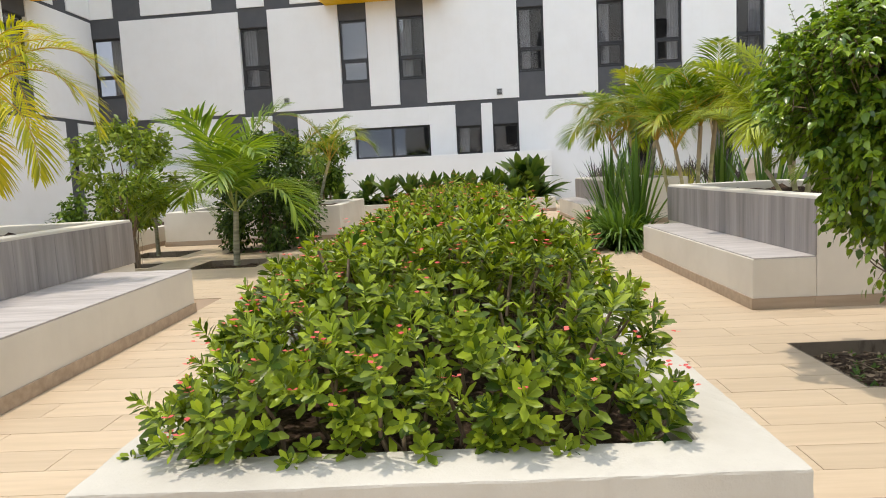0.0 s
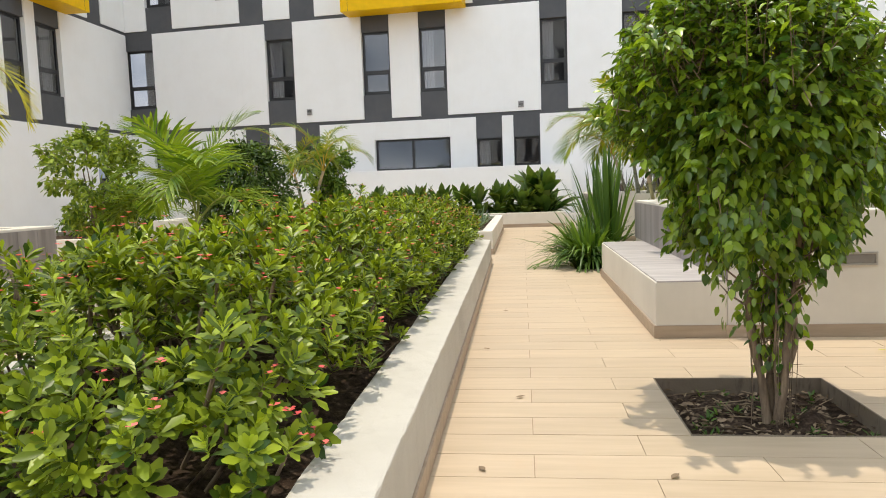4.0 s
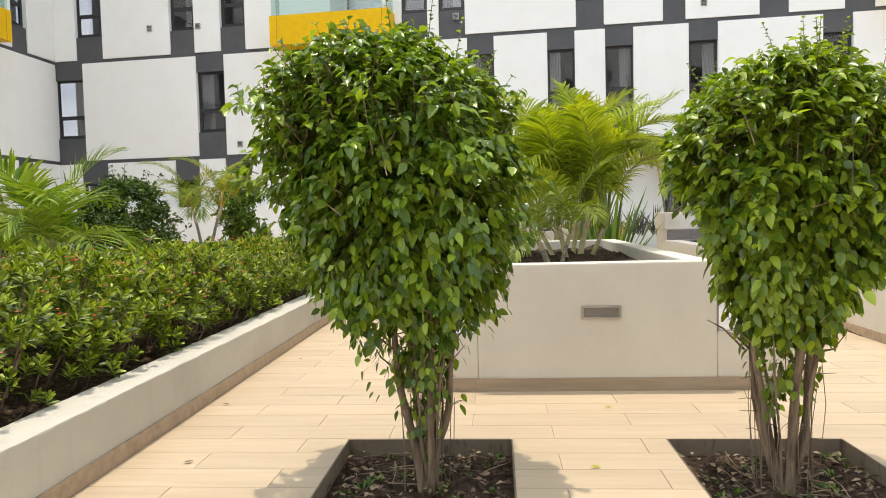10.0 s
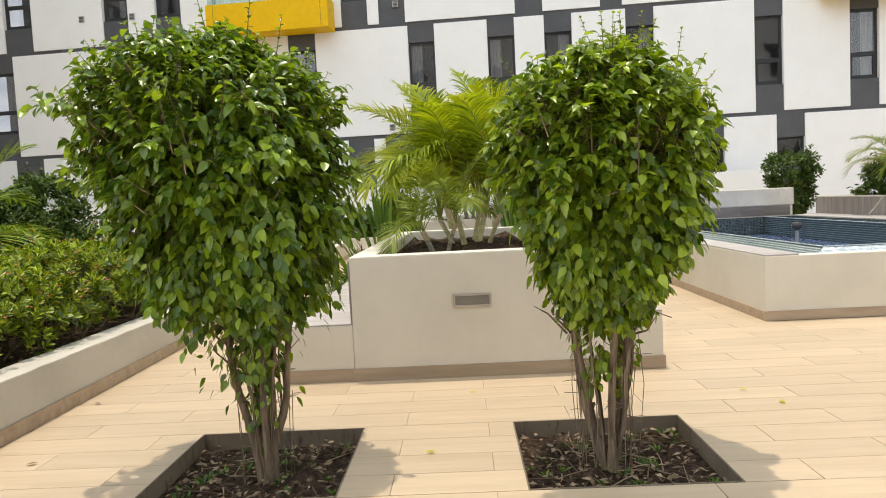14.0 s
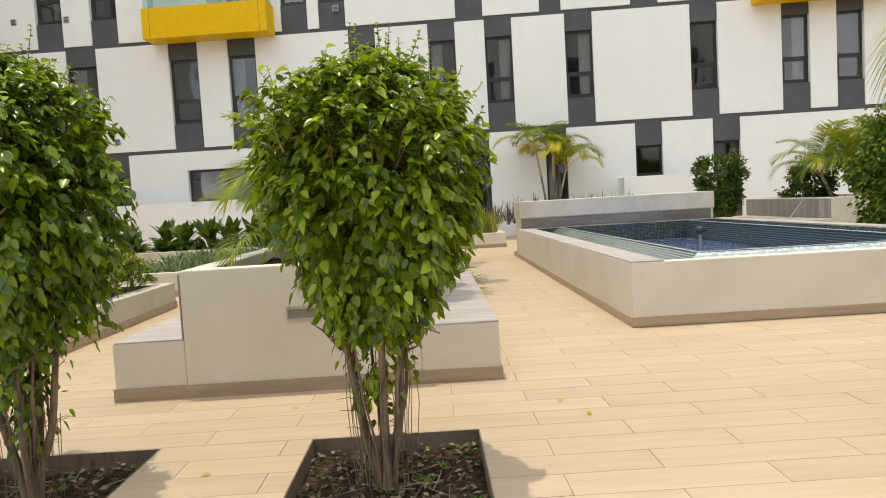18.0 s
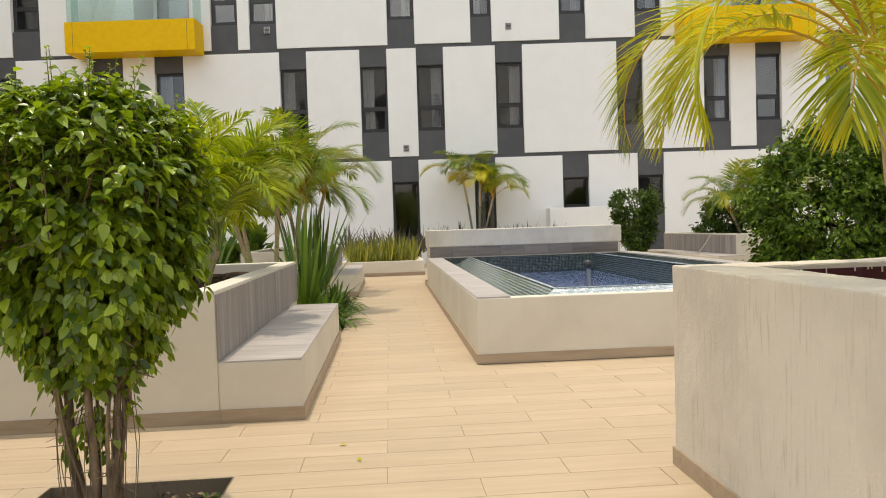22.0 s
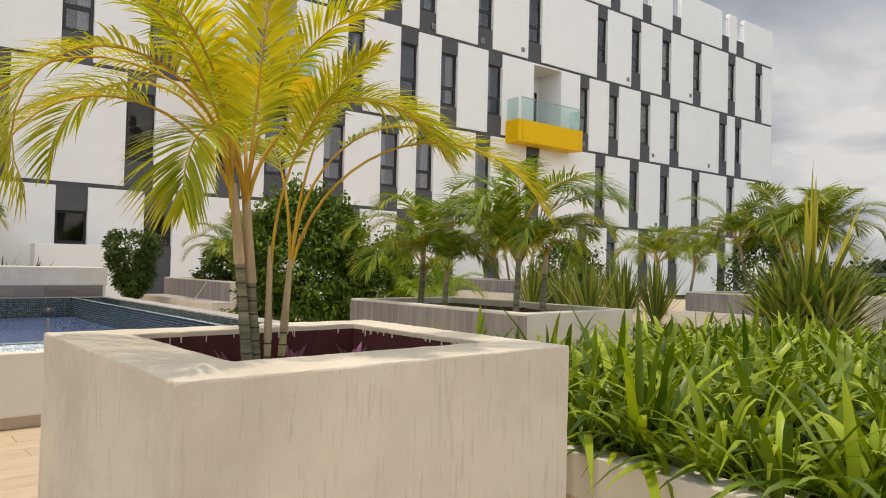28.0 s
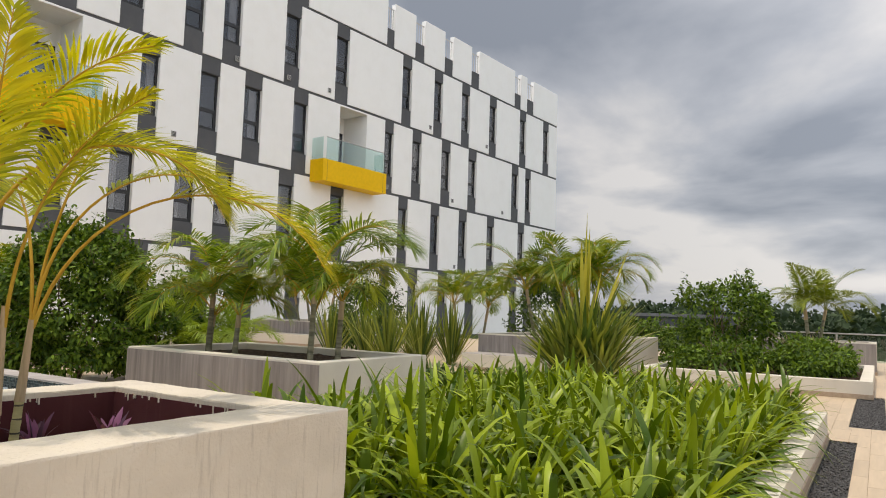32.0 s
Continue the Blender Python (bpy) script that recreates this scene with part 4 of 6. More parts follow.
for quad in ([(cx0, cy0, zb), (bx0, by0, zt), (bx0, by1, zt), (cx0, cy1, zb)], [(cx1, cy0, zb), (cx1, cy1, zb), (bx1, by1, zt), (bx1, by0, zt)],
             [(cx0, cy0, zb), (cx1, cy0, zb), (bx1, by0, zt), (bx0, by0, zt)]):
    in_pool("apron", slope(quad), PALE if quad[1][0] == cx1 and quad[2][1] == by0 else STRIPED, None, "sloping mosaic apron")
in_pool("basin_lining", ring(bmesh.new(), (bx0 + 0.001, bx1 - 0.001, by0 + 0.001, by1 - 0.001), (bx0 + 0.014, bx1 - 0.014, by0 + 0.014, by1 - 0.014), 0.05, zt - 0.006), MOSAIC, None, "dark blue-green mosaic")
for x0, x1 in ((bx0 + 0.0145, bx0 + 0.02), (bx1 - 0.02, bx1 - 0.0145)):
    in_pool("basin_side", boxed(x0, x1, by0 + 0.02, by1 - 0.02, 0.27, zt - 0.012), STRIPED_Z, None, "mosaic side with pale level lines")
for q in ((bx0 - 0.02, bx0 + 0.024, by0, by1), (bx1 - 0.024, bx1 + 0.02, by0, by1), (bx0 + 0.026, bx1 - 0.026, by0 - 0.02, by0 + 0.024)):
    in_pool("edge", boxed(*q, zt - 0.004, zt + 0.006, 0.002), PALE, None, "pale mosaic edge")
in_pool("basin_floor", boxed(INN[0], INN[1], INN[2], PY1 - 0.03, 0.02, 0.26), BLUE, None, "blue basin floor")
w = in_pool("water", boxed(bx0 + 0.016, bx1 - 0.016, by0 + 0.016, by1 - 0.016, 0.262, 0.31), WATER, None, "still blue water")
w.visible_shadow = False
bm = bmesh.new()
box(bm, PX0 + 0.06, PX1 - 0.3, PY1, PY1 + 0.9, 0, 0.9)
box(bm, PX0 + 0.03, PX1 - 0.27, PY1 - 0.02, PY1 + 0.93, 0.9, 1.285, 0.02)
in_pool("back_wall", bm, ROUGH, None, "weathered white back wall of the fountain")
for k in range(8):
    xa = PX0 + 0.08 + k * 0.545
    in_pool("tile", boxed(xa, xa + 0.541, PY1 - 0.013, PY1 - 0.001, PH + 0.005, 0.895), BAND)
noz = Strips()
noz.tube([(9.35, 12.0, 0.05), (9.35, 12.0, 0.62)], 0.032, 10)
noz.tube([(9.35, 12.0, 0.61), (9.35, 12.0, 0.65), (9.35, 12.0, 0.71), (9.35, 12.0, 0.75)], [0.04, 0.085, 0.085, 0.03], 12)
noz.m[0][:] = 1
me = noz.mesh("nozzle", [BLACK, STEEL])
me.transform(pm)
part("nozzle", me, None, pool, "dark fountain nozzle")

# ---- plants ----
def rosettes(st, rng, pts, axes, size, leaves=15, slot=0):
    """Whorls of blunt leaves on stem tips."""
    n = len(pts)
    axes = unit(axes)
    ref = unit(np.cross(axes, np.array([0.3, 0.9, 0.1])))
    oth = np.cross(axes, ref)
    k = np.arange(leaves)
    ang = k[None] * 2.4 + rng.uniform(0, 6.28, (n, 1))
    up = 0.34 + 0.8 * k[None] / leaves + rng.normal(0, 0.12, (n, leaves))
    rad = np.cos(ang)[..., None] * ref[:, None] + np.sin(ang)[..., None] * oth[:, None]
    way = unit(rad * np.cos(up)[..., None] + axes[:, None] * np.sin(up)[..., None])
    base = pts[:, None] + axes[:, None] * ((k[None] / leaves - 0.7) * size[:, None] * 0.85)[..., None]
    ln = size[:, None] * (1.0 - 0.35 * k[None] / leaves) * rng.uniform(0.85, 1.15, (n, leaves))
    out = axes[:, None] * 0.9 + rad * -0.2
    side = unit(np.cross(way, out))
    st.blades(base.reshape(-1, 3), way.reshape(-1, 3), side.reshape(-1, 3), ln.ravel(), ln.ravel() * 0.4, rng.uniform(0.0, 0.22, n * leaves), 3, 0.2, 0.7, slot, 0.3)


def hedge(name, x0, x1, y0, y1, label, soil_z=0.28, top=1.0, count=1500, flowers=0.3, seed=4):
    rng = np.random.default_rng(seed)
    root = thing(name, ((x0 + x1) / 2, (y0 + y1) / 2, soil_z), label, "hedge")
    cx, cy = (x0 + x1) / 2, (y0 + y1) / 2
    u, v = rng.uniform(0, 1, count), rng.uniform(0, 1, count)
    x, y = x0 + (x1 - x0) * u, y0 + (y1 - y0) * v
    ex = np.abs(x - cx) / ((x1 - x0) / 2)
    ey = np.minimum(np.minimum((y - y0) / 0.9, (y1 - y) / 0.4), 1)
    # one flank falls gently, the other stands up steeply
    dome = (1 - np.where(x < cx, 0.54 * ex ** 2.0, 0.42 * ex ** 3.2)) * np.clip(ey * 0.5 + 0.5, 0, 1)
    lump = np.array([noise.noise(Vector((a * 1.5, b * 1.5, 3.0))) for a, b in zip(x, y)])
    h = (top - soil_z) * dome * (1 + 0.2 * lump) + rng.normal(0, 0.055, count)
    low = rng.uniform(0, 1, count) < 0.38
    h = np.where(low, h * rng.uniform(0.35, 0.85, count), h)
    gx = (x - cx) / ((x1 - x0) / 2)
    push = np.where(gx > 0.3, np.where(low & (y < y0 + 0.8), 0.9, 1.08), np.where(low, 1.06, 1.0))
    ax = np.stack([np.sign(gx) * np.abs(gx) ** 3 * 0.6, np.where(y < y0 + 0.8, -0.8 * (1 - (y - y0) / 0.8), 0), np.ones(count)], 1) + rng.normal(0, 0.25, (count, 3))
    pts = np.stack([cx + (x - cx) * push + ax[:, 0] * 0.09, y + ax[:, 1] * 0.09, soil_z + np.maximum(h, 0.08)], 1) - np.array([cx, cy, soil_z])
    ax = unit(ax)
    size = rng.uniform(0.062, 0.096, count)
    st = Strips()
    rosettes(st, rng, pts, ax, size, 15)
    tagged(part("foliage", st.mesh("foliage", [L_HEDGE]), None, root, "dense whorls of glossy green leaves"), kind="stuff")
    sm = Strips()
    for i in range(0, count, 9):
        p = pts[i] - ax[i] * 0.05
        b = np.array([p[0] * 0.9 - ax[i, 0] * 0.15, p[1] - ax[i, 1] * 0.15, max(-0.02, p[2] - 0.26)])
        m_ = (p + b) / 2 + rng.normal(0, 0.02, 3) - ax[i] * 0.03
        sm.tube([b, m_, p], [0.009, 0.008, 0.006], 4)
    tagged(part("stem_tangle", sm.mesh("stems", [BARK]), None, root, "thorny brown stems"), kind="stuff")
    pick = np.where((rng.uniform(0, 1, count) < flowers) & ~low)[0]
    fl = Strips()
    for i in pick:
        for q in range(rng.integers(1, 4)):
            c = pts[i] + ax[i] * rng.uniform(0.04, 0.09) + rng.normal(0, 0.02, 3)
            a4 = rng.uniform(0, 6.28) + np.arange(2) * 3.1
            w = np.stack([np.cos(a4), np.sin(a4), np.full(2, 0.35)], 1)
            fl.blades(np.repeat(c[None], 2, 0), unit(w), sides_of(w, rng), 0.022, 0.024, 0.1, 2, 0.1, 0.55)
    tagged(part("blossom", fl.mesh("blossom", [PETAL]), None, root, "small red flowers"), kind="stuff")
    return root


hedge("flowering_hedge", -1.02, 0.73, 2.2, 11.2, "dense green hedge with small red flowers in a white planter", top=1.0, count=4900, flowers=0.26)


def leaf_cloud(rng, n, radius_at, z0, z1, shell=0.7, rough=0.3):
    """Points on and inside an uneven body of turning, with the outward way at each."""
    z = rng.uniform(z0, z1, n)
    th = rng.uniform(0, 2 * math.pi, n)
    r0 = np.array([radius_at(t) for t in (z - z0) / (z1 - z0)])
    lump = np.array([noise.noise(Vector((2.0 * math.cos(a), 2.0 * math.sin(a), zz * 2.3 + z0))) for a, zz in zip(th, z)])
    big = np.array([noise.noise(Vector((1.1 * math.cos(a) + z1, 1.1 * math.sin(a), zz * 1.1 + 7))) for a, zz in zip(th, z)])
    fine = np.array([noise.noise(Vector((4.5 * math.cos(a), 4.5 * math.sin(a) + z1, zz * 5.0))) for a, zz in zip(th, z)])
    rr = r0 * (1 + rough * (lump + 0.8 * big + 0.55 * fine)) * np.where(rng.uniform(0, 1, n) < shell, rng.uniform(0.82, 1.06, n), np.sqrt(rng.uniform(0.05, 0.8, n)))
    pts = np.stack([rr * np.cos(th), rr * np.sin(th), z], 1)
    rim = np.clip(((z - z0) / (z1 - z0) - 0.55) * 2.2, -0.6, 1.2)
    out = unit(np.stack([np.cos(th), np.sin(th), rim], 1))
    return pts, out


def profile(knots):
    ks = sorted(knots)
    return lambda t: float(np.interp(t, [k[0] for k in ks], [k[1] for k in ks]))


def stems(rng, root, n, spread, z_fork, z_top, crown_r, rad=0.026, mat=None, base_z=0.0, thick_n=3, splay=(0.9, 1.7)):
    """Twisted stems from one foot: a few thick ones and thin ones between, forking into the crown."""
    for i in range(n):
        a = i * 2.4 + rng.uniform(-0.4, 0.4)
        thick = rad * (rng.uniform(1.0, 1.35) if i < thick_n else rng.uniform(0.3, 0.6))
        b = np.array([math.cos(a) * spread * 0.55, math.sin(a) * spread * 0.55, base_z])
        f = np.array([math.cos(a), math.sin(a), 0]) * spread * rng.uniform(*splay)
        f[2] = z_fork
        tp = np.array([math.cos(a) * crown_r * rng.uniform(0.35, 0.7), math.sin(a) * crown_r * rng.uniform(0.35, 0.7), z_top * rng.uniform(0.75, 0.95)])
        st = Strips()
        q = rng.uniform(0, 6.28)
        kn = np.array([b, b * 0.65 + f * 0.35, b * 0.3 + f * 0.7, f, f * 0.5 + tp * 0.5, tp])
        kn[1:5] += rng.normal(0, spread * 0.2, (4, 3)) * np.array([1, 1, 0.3])
        tt = np.linspace(0, 5, 22)
        path_ = np.stack([np.interp(tt, np.arange(6), kn[:, c]) for c in range(3)], 1)
        path_[1:-1] = (path_[:-2] + 2 * path_[1:-1] + path_[2:]) / 4
        path_[:, 0] += np.sin(tt * 2.1 + q) * spread * 0.1
        path_[:, 1] += np.cos(tt * 2.6 + q) * spread * 0.1
        st.tube(path_, np.interp(tt, [0, 0.3, 1, 2, 3, 4, 5], [1.45, 1.2, 1.05, 0.95, 0.85, 0.5, 0.2]) * thick * rng.uniform(0.92, 1.08, 22), 8)
        for k in range(4):
            c0 = f + (tp - f) * rng.uniform(0.0, 0.7)
            aa = a + rng.uniform(-1.4, 1.4)
            c1 = c0 + np.array([math.cos(aa), math.sin(aa), 0.8]) * crown_r * rng.uniform(0.25, 0.5)
            st.tube([c0, (c0 + c1) / 2 + rng.normal(0, 0.02, 3), c1], np.array([0.4, 0.28, 0.12]) * rad, 5)
        for k in range(3):
            c0 = path_[int(rng.integers(5, 13))]
            aa = rng.uniform(0, 6.28)
            c1 = c0 + np.array([math.cos(aa) * 0.1, math.sin(aa) * 0.1, rng.uniform(-0.06, 0.06)])
            st.tube([c0, (c0 + c1) / 2 + rng.normal(0, 0.012, 3), c1], [0.003, 0.002, 0.0012], 4)
        for k in range(2):
            c0 = path_[int(rng.integers(9, 14))] + rng.normal(0, 0.02, 3)
            c1 = np.array([c0[0] * 0.9, c0[1] * 0.9, base_z])
            st.tube([c0, c0 * 0.6 + c1 * 0.4 + rng.normal(0, 0.015, 3), c1], 0.0022, 4)
        part("stem", st.mesh("stem", [mat or BARK]), None, root)


def fig(at, label, prof, z0, z1, twigs, leaf, seed, mat, lean, sprays, spray_r, fork=0.55, trunks=10, stem_r=0.018, splay=(2.0, 4.2), thin=0.3):
    """A fig grown from drooping leafy twigs on several twisted stems; lean: sideways shift of the crown at its foot and at its top."""
    rng = np.random.default_rng(seed)
    root = thing("weeping_fig", at, label, "tree", "figs in tree pits")
    pts, out = leaf_cloud(rng, twigs, prof, z0, z1, 0.6, 0.4)
    keep = rng.uniform(0, 1, twigs) > thin * np.clip(1.5 - 4.5 * (pts[:, 2] - z0) / (z1 - z0), 0, 1.3)
    pts, out = pts[keep], out[keep]
    twigs = len(pts)
    high = np.clip((pts[:, 2] - z0) / (z1 - z0), 0, 1)
    (ax_, ay_), (bx_, by_) = lean
    pts[:, 0] += ax_ + (bx_ - ax_) * high
    pts[:, 1] += ay_ + (by_ - ay_) * high
    st = Strips()
    tw = Strips()

    def leafy(c, way, side, ll, wide, droop, fold):
        st.blades(c, way, side, ll, ll * wide, droop, 4, fold, 0.36, 0, 0.0)

    for i in range(twigs):
        q = int(rng.integers(7, 13))
        top = high[i] > 0.7 and rng.uniform() < 0.34
        d = out[i] * rng.uniform(0.5, 1.0) + np.array([0, 0, 1.0 if top else -0.35 + 0.7 * high[i]]) + rng.normal(0, 0.35, 3)
        d = d / np.linalg.norm(d)
        ln = leaf * rng.uniform(1.7, 3.0) * (1.5 if top else 1.0)
        u = np.linspace(0, 1, q)
        c = pts[i] + d * ((u - 0.75) * ln)[:, None]
        c[:, 2] -= (0 if top else 0.35) * ln * u ** 2
        lat = np.cross(d, [0.2, 0.1, 1.0])
        lat = lat / (np.linalg.norm(lat) + 1e-6)
        sg = np.where(np.arange(q) % 2 == 0, 1, -1)[:, None]
        fall = rng.uniform(0.4, 1.5, (q, 1)) * (1.0 - 0.55 * high[i])
        way = unit(lat * sg * 0.75 + d * 0.45 + out[i] * 0.35 - np.array([0, 0, 1.0]) * fall + rng.normal(0, 0.34, (q, 3)))
        nor = unit(out[i] * (0.9 - 0.35 * high[i]) + np.array([0, 0, 0.3 + 1.0 * high[i]]) + rng.normal(0, 0.42, (q, 3)))
        leafy(c, way, unit(np.cross(way, nor)), leaf * rng.uniform(0.6, 1.18, q), rng.uniform(0.6, 0.74, q), rng.uniform(0.05, 0.45, q) * (0.4 + high[i]), 0.16 + 0.3 * high[i])
        if i % 2 == 0 or top:
            tw.tube([c[0] - d * ln * 0.5, c[q // 2], c[-1]], [0.0035, 0.0025, 0.0012], 3)
    # long shoots on top and at the shoulders
    for k in range(26):
        al, rl = rng.uniform(0, 6.28), prof(0.8) * math.sqrt(rng.uniform(0, 1))
        q = 16
        c0 = np.array([rl * math.cos(al) + bx_, rl * math.sin(al) + by_, z0 + (z1 - z0) * (0.95 - 0.3 * (rl / prof(0.8)) ** 2)])
        d = unit(np.array([math.cos(al) * 0.35 * rl / 0.5, math.sin(al) * 0.35 * rl / 0.5, 1.0]) + rng.normal(0, 0.16, 3))
        u = np.linspace(0, 1, q)[:, None]
        c = c0 + d * u * rng.uniform(0.16, 0.34)
        ang = np.arange(q) * 2.4
        w2 = unit(np.stack([np.cos(ang), np.sin(ang), np.full(q, 0.1)], 1) + rng.normal(0, 0.2, (q, 3)) + d * u * 0.8)
        leafy(c, w2, sides_of(w2, rng, 0.2), leaf * rng.uniform(0.6, 1.05, q) * (1.05 - 0.45 * u[:, 0]), 0.58, 0.4, 0.35)
        tw.tube([c0 - d * 0.15, c[-1]], [0.004, 0.0015], 4)
    # ragged hanging sprays under the crown, each on a bare twig from a stem
    for _ in range(sprays):
        al, f = rng.uniform(0, 6.28), rng.uniform(0, 1) ** 0.85
        zl = fork * 0.55 + (z0 + 0.22 - fork * 0.55) * f
        rl = rng.uniform(0.25, 1.0) * (0.1 + (spray_r - 0.1) * f)
        q = int(rng.integers(6, 12))
        o2 = np.array([math.cos(al), math.sin(al), 0.0])
        e = o2 * rl + np.array([ax_ * f, ay_ * f, zl])
        s0 = np.array([rl * 0.3 * math.cos(al) + ax_ * f * 0.5, rl * 0.3 * math.sin(al), zl + 0.02 + 0.25 * rl])
        u = np.linspace(0.15, 1, q)[:, None]
        c = s0 + (e - s0) * u + rng.normal(0, 0.03, (q, 3)) * np.array([1, 1, 1.3]) - np.array([0, 0, 0.1]) * u ** 2
        w2 = unit(o2 * 0.35 + np.array([0, 0, -0.9]) + rng.normal(0, 0.32, (q, 3)))
        leafy(c, w2, unit(np.cross(w2, o2 + rng.normal(0, 0.4, (q, 3)))), leaf * rng.uniform(0.6, 1.08, q), 0.66, 0.12, 0.2)
        tw.tube([s0, (s0 + e) / 2 + [0, 0, 0.02], e - [0, 0, 0.08]], [0.004, 0.0028, 0.001], 4)
    tagged(part("crown", st.mesh("crown", [mat]), None, root, "crown of small hanging pointed leaves"), kind="stuff")
    tagged(part("twig_tangle", tw.mesh("twigs", [BARK]), None, root, "thin brown twigs"), kind="stuff")
    stems(rng, root, trunks, 0.046, fork, z1 * 0.8, prof(0.55) * 0.8, stem_r, None, -0.1, 5, splay)


heart = profile([(0, 0.17), (0.08, 0.28), (0.2, 0.4), (0.4, 0.53), (0.6, 0.61), (0.8, 0.58), (0.92, 0.44), (0.97, 0.3), (1, 0.12)])
heart_2 = profile([(0, 0.14), (0.1, 0.24), (0.22, 0.35), (0.4, 0.45), (0.6, 0.5), (0.78, 0.5), (0.9, 0.4), (0.97, 0.26), (1, 0.1)])
fig((2.84, 4.3, 0), "young weeping fig with a dense broad crown in a tree pit", heart, 0.62, 2.28, 2950, 0.058, 11, L_FICUS, ((-0.04, 0.0), (-0.18, 0.0)), 60, 0.34, 0.5, 9, 0.017, (1.8, 3.4), 0.8)
fig((4.67, 4.3, 0), "smaller weeping fig with a light green crown in a tree pit", heart_2, 0.74, 2.1, 2200, 0.058, 12, L_FICUS_LIGHT, ((0.02, 0.0), (0.03, 0.0)), 40, 0.3, 0.6)

# ---- palms ----
def feather(rng, p, pairs, width, petiole, leaf_l, mats, slack, thick):
    """One feather leaf along the curve p, which leaves the stem along +x."""
    st = Strips()
    d = np.linalg.norm(np.diff(p, axis=0), axis=1)
    t = np.concatenate([[0], np.cumsum(d)]) / d.sum()
    st.tube(p, thick * (1 - 0.78 * t), 5, 1)
    tg = np.gradient(p, axis=0)
    ang = np.unwrap(np.arctan2(tg[:, 2], tg[:, 0]))
    s = np.linspace(petiole, 0.995, pairs)
    pos = np.stack([np.interp(s, t, p[:, c]) for c in range(3)], 1)
    aa = np.interp(s, t, ang)
    tan = np.stack([np.cos(aa), np.zeros(pairs), np.sin(aa)], 1)
    nor = np.stack([-np.sin(aa), np.zeros(pairs), np.cos(aa)], 1)
    u = (s - petiole) / (1 - petiole)
    ll = leaf_l * (0.45 + 0.75 * np.sin(math.pi * np.clip(u * 0.82 + 0.12, 0, 1))) * (1 - 0.45 * u ** 4)
    for sg in (-1, 1):
        f = np.radians(36 + 28 * u ** 1.5 + rng.normal(0, 3, pairs))
        lat = np.array([0, sg, 0])
        way = unit(lat * np.cos(f)[:, None] + tan * np.sin(f)[:, None] + nor * (0.34 + rng.normal(0, 0.05, pairs))[:, None])
        side = unit(np.cross(way, nor)) * sg
        st.blades(pos + rng.normal(0, 0.003, (pairs, 3)), way, side, ll * rng.uniform(0.94, 1.06, pairs), width, slack + rng.uniform(-0.1, 0.2, pairs), 4, 0.12 * sg, 0.35)
    return st.mesh("frond", mats)


def frond_mesh(rng, length, a0, a1, pairs, width, petiole=0.25, leaf_l=0.32, mats=None, sway=0.0, slack=0.35):
    """A feather leaf that rises at a0 degrees and bends to a1."""
    k = 14
    t = np.linspace(0, 1, k + 1)
    ang = np.radians(a0 + (a1 - a0) * t ** 1.45)
    step = length / k
    x = np.concatenate([[0], np.cumsum(np.cos(ang[:-1]) * step)])
    z = np.concatenate([[0], np.cumsum(np.sin(ang[:-1]) * step)])
    return feather(rng, np.stack([x, sway * t ** 2 * length, z], 1), pairs, width, petiole, leaf_l, mats, slack, 0.0085 * (length / 1.5) ** 0.5)


ARC_T = np.linspace(0, 1, 19)
ARC_A0, ARC_A1 = [q.ravel() for q in np.meshgrid(np.arange(30, 89, 2.0), np.arange(-110, 70, 5.0))]
ARC = np.radians(ARC_A0[:, None] + (ARC_A1 - ARC_A0)[:, None] * ARC_T[None] ** 1.25)
ARC_X, ARC_Z = np.cumsum(np.cos(ARC), 1), np.cumsum(np.sin(ARC), 1)


def arched(rng, reach, peak, tip, pairs, width, petiole, leaf_l, mats, sway=0.0, slack=0.25):
    """A feather leaf given by its reach, the height of its arch and that of its tip."""
    rx = np.maximum(ARC_X[:, -1], 0.5)
    k = int(np.argmin((ARC_Z.max(1) / rx - peak / reach) ** 2 + (ARC_Z[:, -1] / rx - tip / reach) ** 2))
    sc = reach / rx[k]
    p = np.stack([ARC_X[k] * sc, sway * ARC_T ** 2 * reach, ARC_Z[k] * sc], 1)
    return feather(rng, p - p[0], pairs, width, petiole, leaf_l, mats, slack, 0.0095)


rngp = np.random.default_rng(21)
L_YOUNG = leaf_mat("young_palm_leaflet", (0.07, 0.15, 0.014), (0.32, 0.43, 0.045), 0.4, 0.34)
FR_GREEN = [frond_mesh(rngp, 1.0, a0, a1, 60, 0.013, 0.2, 0.28, [L_PALM, RACHIS_G], sw) for a0, a1, sw in ((80, 10, 0.05), (72, -35, -0.06), (62, -55, 0.08), (50, -65, -0.04), (36, -70, 0.05))]
FR_YEL = [frond_mesh(rngp, 1.0, a0, a1, 60, 0.0125, 0.36, 0.27, [L_YELLOW, RACHIS], sw) for a0, a1, sw in ((80, -5, 0.05), (70, -45, -0.08), (60, -65, 0.1), (50, -80, -0.05), (64, -75, 0.0))]
FR_BRIGHT = [frond_mesh(rngp, 1.0, a0, a1, 58, 0.015, 0.16, 0.30, [L_LIGHT, RACHIS_G], sw) for a0, a1, sw in ((84, 30, 0.05), (76, -25, -0.06), (66, -50, 0.08), (54, -60, -0.04), (38, -55, 0.05))]
FR_YOUNG = [frond_mesh(rngp, 1.0, a0, a1, 34, 0.024, 0.2, 0.38, [L_YOUNG, RACHIS_G], sw, 0.3) for a0, a1, sw in ((82, 15, 0.05), (72, -35, -0.06), (58, -65, 0.08), (42, -80, -0.04))]
